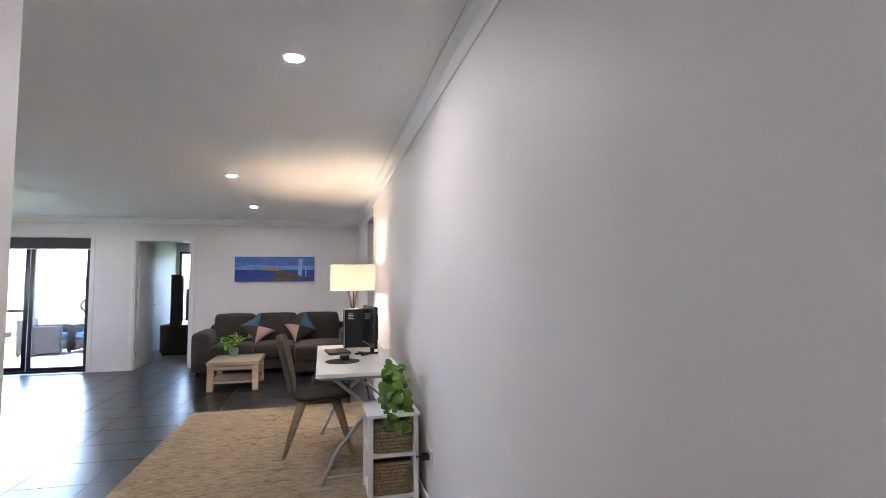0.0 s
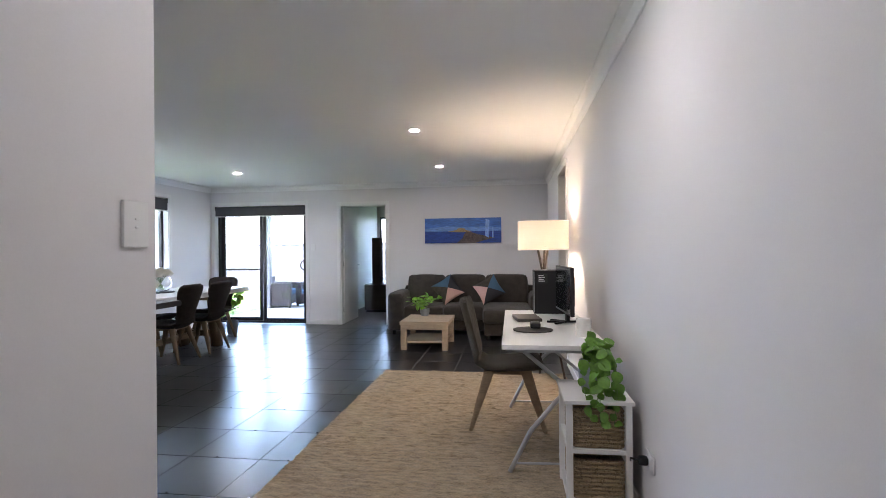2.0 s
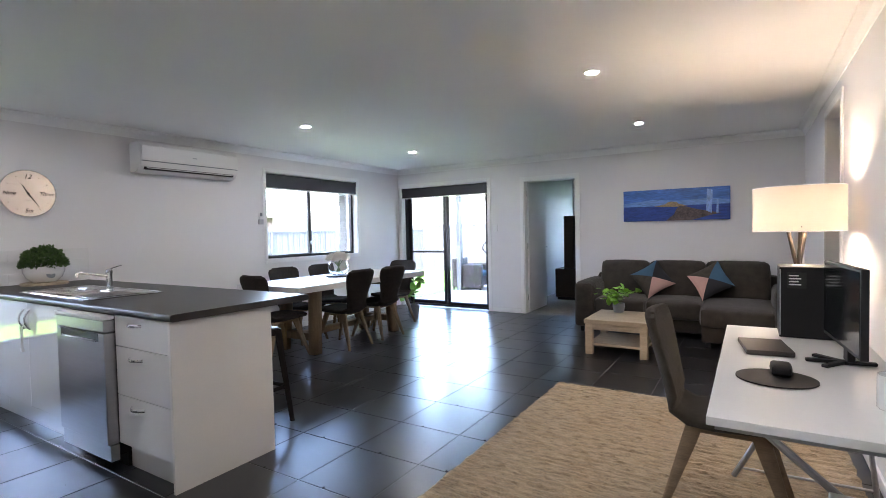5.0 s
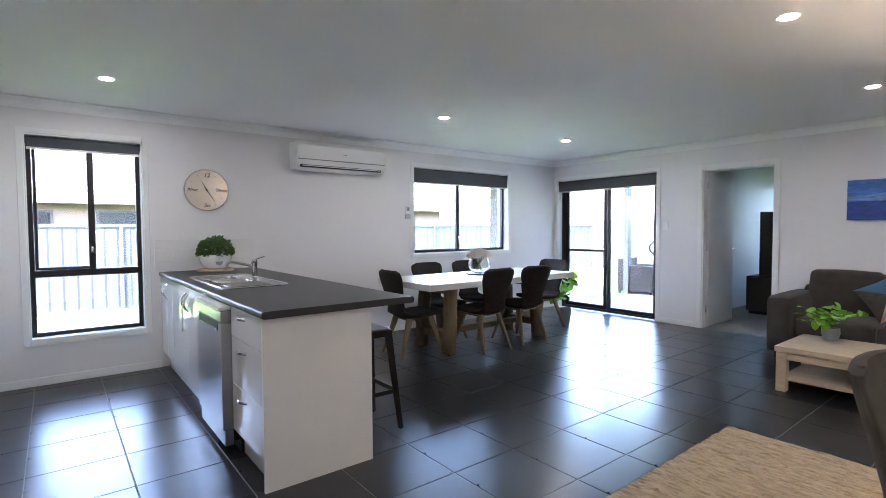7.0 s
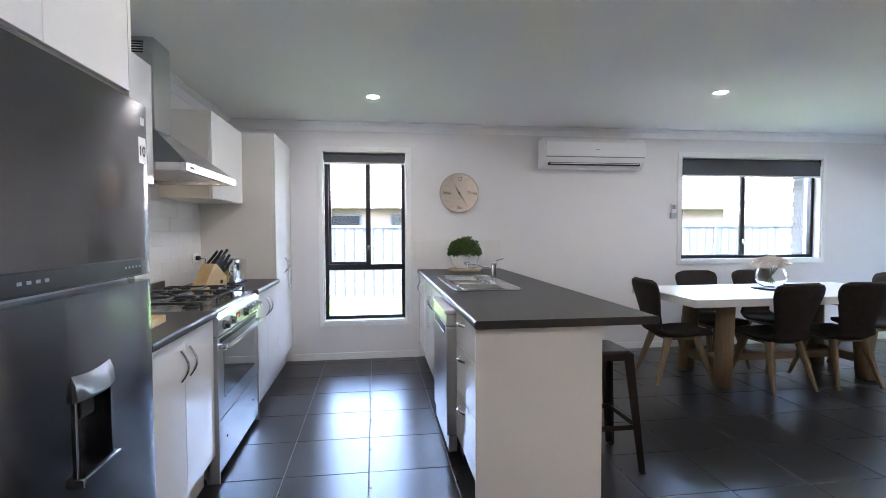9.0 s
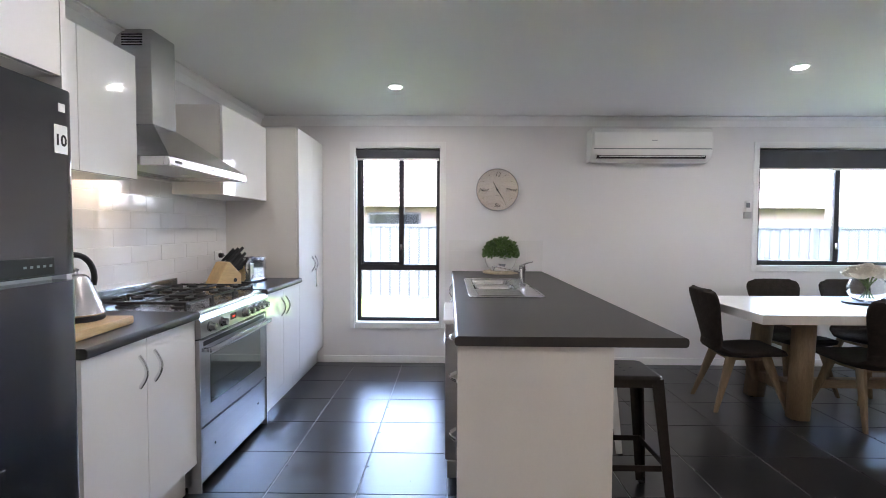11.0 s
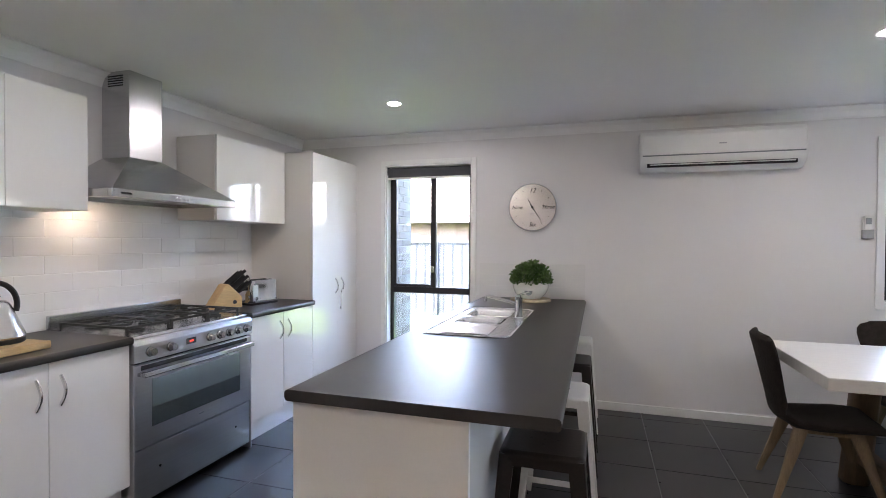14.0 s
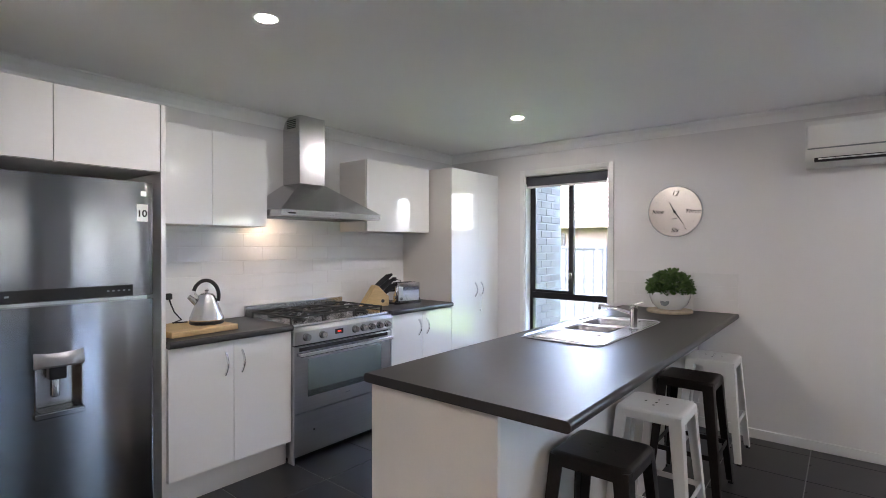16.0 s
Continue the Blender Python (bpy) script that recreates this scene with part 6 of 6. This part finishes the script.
def fence_panel():
    """One bay of a ribbed steel fence, 2.4 m long, along its own x."""
    f = thing("fence_panel", (0, 0, -0.14), "pale blue-grey ribbed steel fence panel", "fence", "fence panels")
    pts, x = [], 0.03
    while x < 2.35:
        pts += [(x, 0.0), (x + 0.10, 0.0), (x + 0.13, 0.009), (x + 0.17, 0.009), (x + 0.2, 0.0)]
        x += 0.2
    bm = bmesh.new()
    a = [bm.verts.new((u, v, 0.03)) for u, v in pts]
    b = [bm.verts.new((u, v, 1.52)) for u, v in pts]
    for i in range(len(pts) - 1):
        bm.faces.new((a[i], a[i + 1], b[i + 1], b[i]))
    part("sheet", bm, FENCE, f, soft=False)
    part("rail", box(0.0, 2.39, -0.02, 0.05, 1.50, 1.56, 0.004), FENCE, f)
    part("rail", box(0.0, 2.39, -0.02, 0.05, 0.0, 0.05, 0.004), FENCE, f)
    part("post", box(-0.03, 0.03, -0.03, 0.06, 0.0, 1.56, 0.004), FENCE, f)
    return f


first = fence_panel()
first.matrix_world = pose(-10.4, -6.0, -0.14, 0, 0, 90)
for i in range(1, 10):
    copy_thing(first, pose(-10.4, -6.0 + 2.4 * i, -0.14, 0, 0, 90))
for i in range(7):
    back_fence = copy_thing(first, pose(-10.37 + 2.4 * i, 17.95, -0.14, 0, 0, 0))
    back_fence.scale = (1, 1, 1.1)


def neighbour():
    h = thing("neighbour_house", (-17, 4.0, -0.14), "pale brick house with a light tiled roof behind the fence", "house")
    x0, x1, y0, y1, e = -22.0, -13.0, -7.0, 13.0, 1.9
    part("wall", box(x0, x1, y0, y1, -0.14, e, 0), BRICK, h, local=False)
    bm = bmesh.new()
    lo = [bm.verts.new(p) for p in ((x0 - .5, y0 - .5, e + .16), (x1 + .5, y0 - .5, e + .16), (x1 + .5, y1 + .5, e + .16), (x0 - .5, y1 + .5, e + .16))]
    hi = [bm.verts.new(p) for p in ((-17.6, y0 + 4.6, e + 2.3), (-17.4, y0 + 4.6, e + 2.3), (-17.4, y1 - 4.6, e + 2.3), (-17.6, y1 - 4.6, e + 2.3))]
    ring_faces(bm, [lo, hi])
    roof = part("roof", bm, ROOF, h, local=False, soft=False)
    n = 14
    for i in range(n):
        t = (i + 0.5) / n
        xx, zz = x1 + 0.5 + (-17.4 - x1 - 0.5) * t, e + 0.16 + 2.14 * t
        part("tile_course", box(xx - 0.015, xx + 0.015, y0 - 0.5 + 5.1 * t, y1 + 0.5 - 5.1 * t, zz - 0.01, zz + 0.03), ROOF, roof, local=False)
    part("fascia", box(x1 + .46, x1 + .52, y0 - .5, y1 + .5, e - 0.02, e + 0.17), SOFFIT, h, local=False)
    part("soffit", box(x1 + 0.001, x1 + .46, y0 - .5, y1 + .5, e, e + 0.03), SOFFIT, h, local=False)
    for a, b in ((-2.5, -0.9), (1.25, 2.64), (3.37, 4.7), (9.0, 11.2)):
        w = part("window", box(x1, x1 + 0.03, a, b, 0.9, 1.75, 0.004), FRAME, h, local=False)
        part("window_glass", box(x1 + 0.03, x1 + 0.036, a + 0.06, b - 0.06, 0.96, 1.69), SCREEN, w, local=False)
    return h


neighbour()


def rattan_chair(x, y, turn):
    c = thing("rattan_armchair", (x, y, -0.05), "grey rattan patio armchair with dark cushions", "armchair", "patio chairs", turn=turn)
    for r in ((-0.38, 0.38, -0.36, -0.22, 0.05, 0.72), (-0.38, -0.24, -0.22, 0.36, 0.05, 0.58), (0.24, 0.38, -0.22, 0.36, 0.05, 0.58)):
        part("side", box(*r, 0.02), RATTAN, c)
    part("seat_base", box(-0.24, 0.24, -0.22, 0.35, 0.08, 0.30, 0.01), RATTAN, c)
    part("seat_cushion", cushion(-0.235, 0.235, -0.215, 0.35, 0.30, 0.42, 0.01, 6), TEAL, c, "dark blue-grey seat cushion")
    for sx in (-0.34, 0.34):
        for sy in (-0.32, 0.32):
            part("foot", box(sx - 0.02, sx + 0.02, sy - 0.02, sy + 0.02, 0, 0.05), BLACK, c)
    return c


rattan_chair(-5.22, 12.3, -80)
rattan_chair(-4.42, 12.65, 172)

# brick pier beside the kitchen window and brick jamb of the dining window
unit = bmesh.new()
add_box(unit, -0.115, 0.115, -0.055, 0.055, -0.038, 0.038)
bmesh.ops.bevel(unit, geom=unit.edges[:], offset=0.004, segments=1, affect="EDGES")
brick_mesh = bpy.data.meshes.new("brick")
unit.to_mesh(brick_mesh)
unit.free()
brick_mesh.materials.append(OWNBRICK)


def brickwork(name, core, spots):
    w = setting(name, boxes([core]), OWNMORTAR)
    for x, y, z, a in spots:
        b = new("brick", brick_mesh)
        b.parent = w
        b.matrix_basis = pose(x, y, z, 0, 0, a)
    return w


spots = []
for r in range(31):
    z = -0.25 + r * 0.086
    for k in range(4):
        spots.append((-5.36 - 0.24 * k - (0.12 if r % 2 else 0), 2.135, z, 0))
brickwork("brick_pier", (-6.35, -5.245, 1.2, 2.185, -0.3, 2.41), spots)
spots = [(-5.30 + (0.0 if r % 2 else -0.02), 8.175, 0.93 + r * 0.086, 0) for r in range(15)]
brickwork("brick_jamb", (-5.40, -5.245, 8.122, 8.6, -0.3, 2.41), spots)


# ---- wall and floor tiles ----
def tile_mesh(sx, sy, sz, mat, bev, cache={}):
    key = (round(sx, 3), round(sy, 3), round(sz, 3), mat.name)
    if key not in cache:
        bm = bmesh.new()
        add_box(bm, -sx / 2, sx / 2, -sy / 2, sy / 2, -sz / 2, sz / 2)
        bmesh.ops.bevel(bm, geom=bm.edges[:], offset=bev, segments=1, affect="EDGES")
        me = bpy.data.meshes.new("tile")
        bm.to_mesh(me)
        bm.free()
        me.materials.append(mat)
        cache[key] = me
    return cache[key]


def splashback(name, x0, x1, z0, z1):
    """Brick-bonded glazed tiles on the kitchen wall."""
    back = setting(name, boxes([(x0, x1, YK, YK + 0.0082, z0, z1)]), WGROUT)
    tw, th, g = 0.30, 0.10, 0.0022
    r, z = 0, z0
    while z < z1 - 0.01:
        h = min(th, z1 - z) - g
        x = x1 - (tw / 2 if r % 2 else 0)
        edges = [x1] if r % 2 else []
        if r % 2:
            cells = [(x1 - tw / 2, x1)]
        else:
            cells = []
        while x > x0 + 0.01:
            cells.append((max(x - tw, x0), x))
            x -= tw
        for a, b in cells:
            o = new("tile", tile_mesh(b - a - g, 0.008, h, SUBWAY, 0.0012))
            o.parent = back
            o.matrix_basis = pose((a + b) / 2, YK + 0.0055, z + h / 2 + g / 2)
        z += th
        r += 1
    return back


splashback("splashback", -4.224, -1.802, 0.911, 1.62)


def island_splash():
    back = setting("island_splashback", boxes([(XW, XW + 0.0082, 3.37, 4.285, 0.911, 1.21)]), WGROUT)
    for r in range(3):
        y = 3.37
        first_w = 0.15 if r % 2 else 0.305
        w = first_w
        while y < 4.28:
            w = min(w, 4.285 - y)
            o = new("tile", tile_mesh(0.008, w - 0.003, 0.097, SUBWAY, 0.0012))
            o.parent = back
            o.matrix_basis = pose(XW + 0.0055, y + w / 2, 0.911 + 0.05 + 0.1 * r)
            y += w
            w = 0.305
    return back


island_splash()


def floor_tiles():
    """Square charcoal tiles in a straight grid; the hall's are joined."""
    fl = bpy.data.objects["floor"]
    px, py, g = 0.4565, 0.4525, 0.005
    far = bmesh.new()
    for i in range(-8, 10):
        for j in range(-13, 18):
            a, b = -2.575 + i * px, -2.575 + (i + 1) * px
            c, d = 2.47 + j * py, 2.47 + (j + 1) * py
            a, b, c, d = max(a, XW), min(b, XE), max(c, -2.6), min(d, YN)
            if b - a < 0.02 or d - c < 0.02 or (d < YK and b < -0.66):
                continue
            sx, sy = b - a - g, d - c - g
            if d > 2.3 and not (d < 3.2 and a > 0.3):
                o = new("tile", tile_mesh(sx, sy, 0.012, TILE, 0.0015))
                o.parent = fl
                o.matrix_basis = pose((a + b) / 2, (c + d) / 2, -0.006)
            else:
                add_box(far, a + g / 2, b - g / 2, c + g / 2, d - g / 2, -0.012, 0.0)
    ob = part("hall_tiles", far, TILE, fl, soft=False)
    tagged(ob, kind="stuff")


floor_tiles()
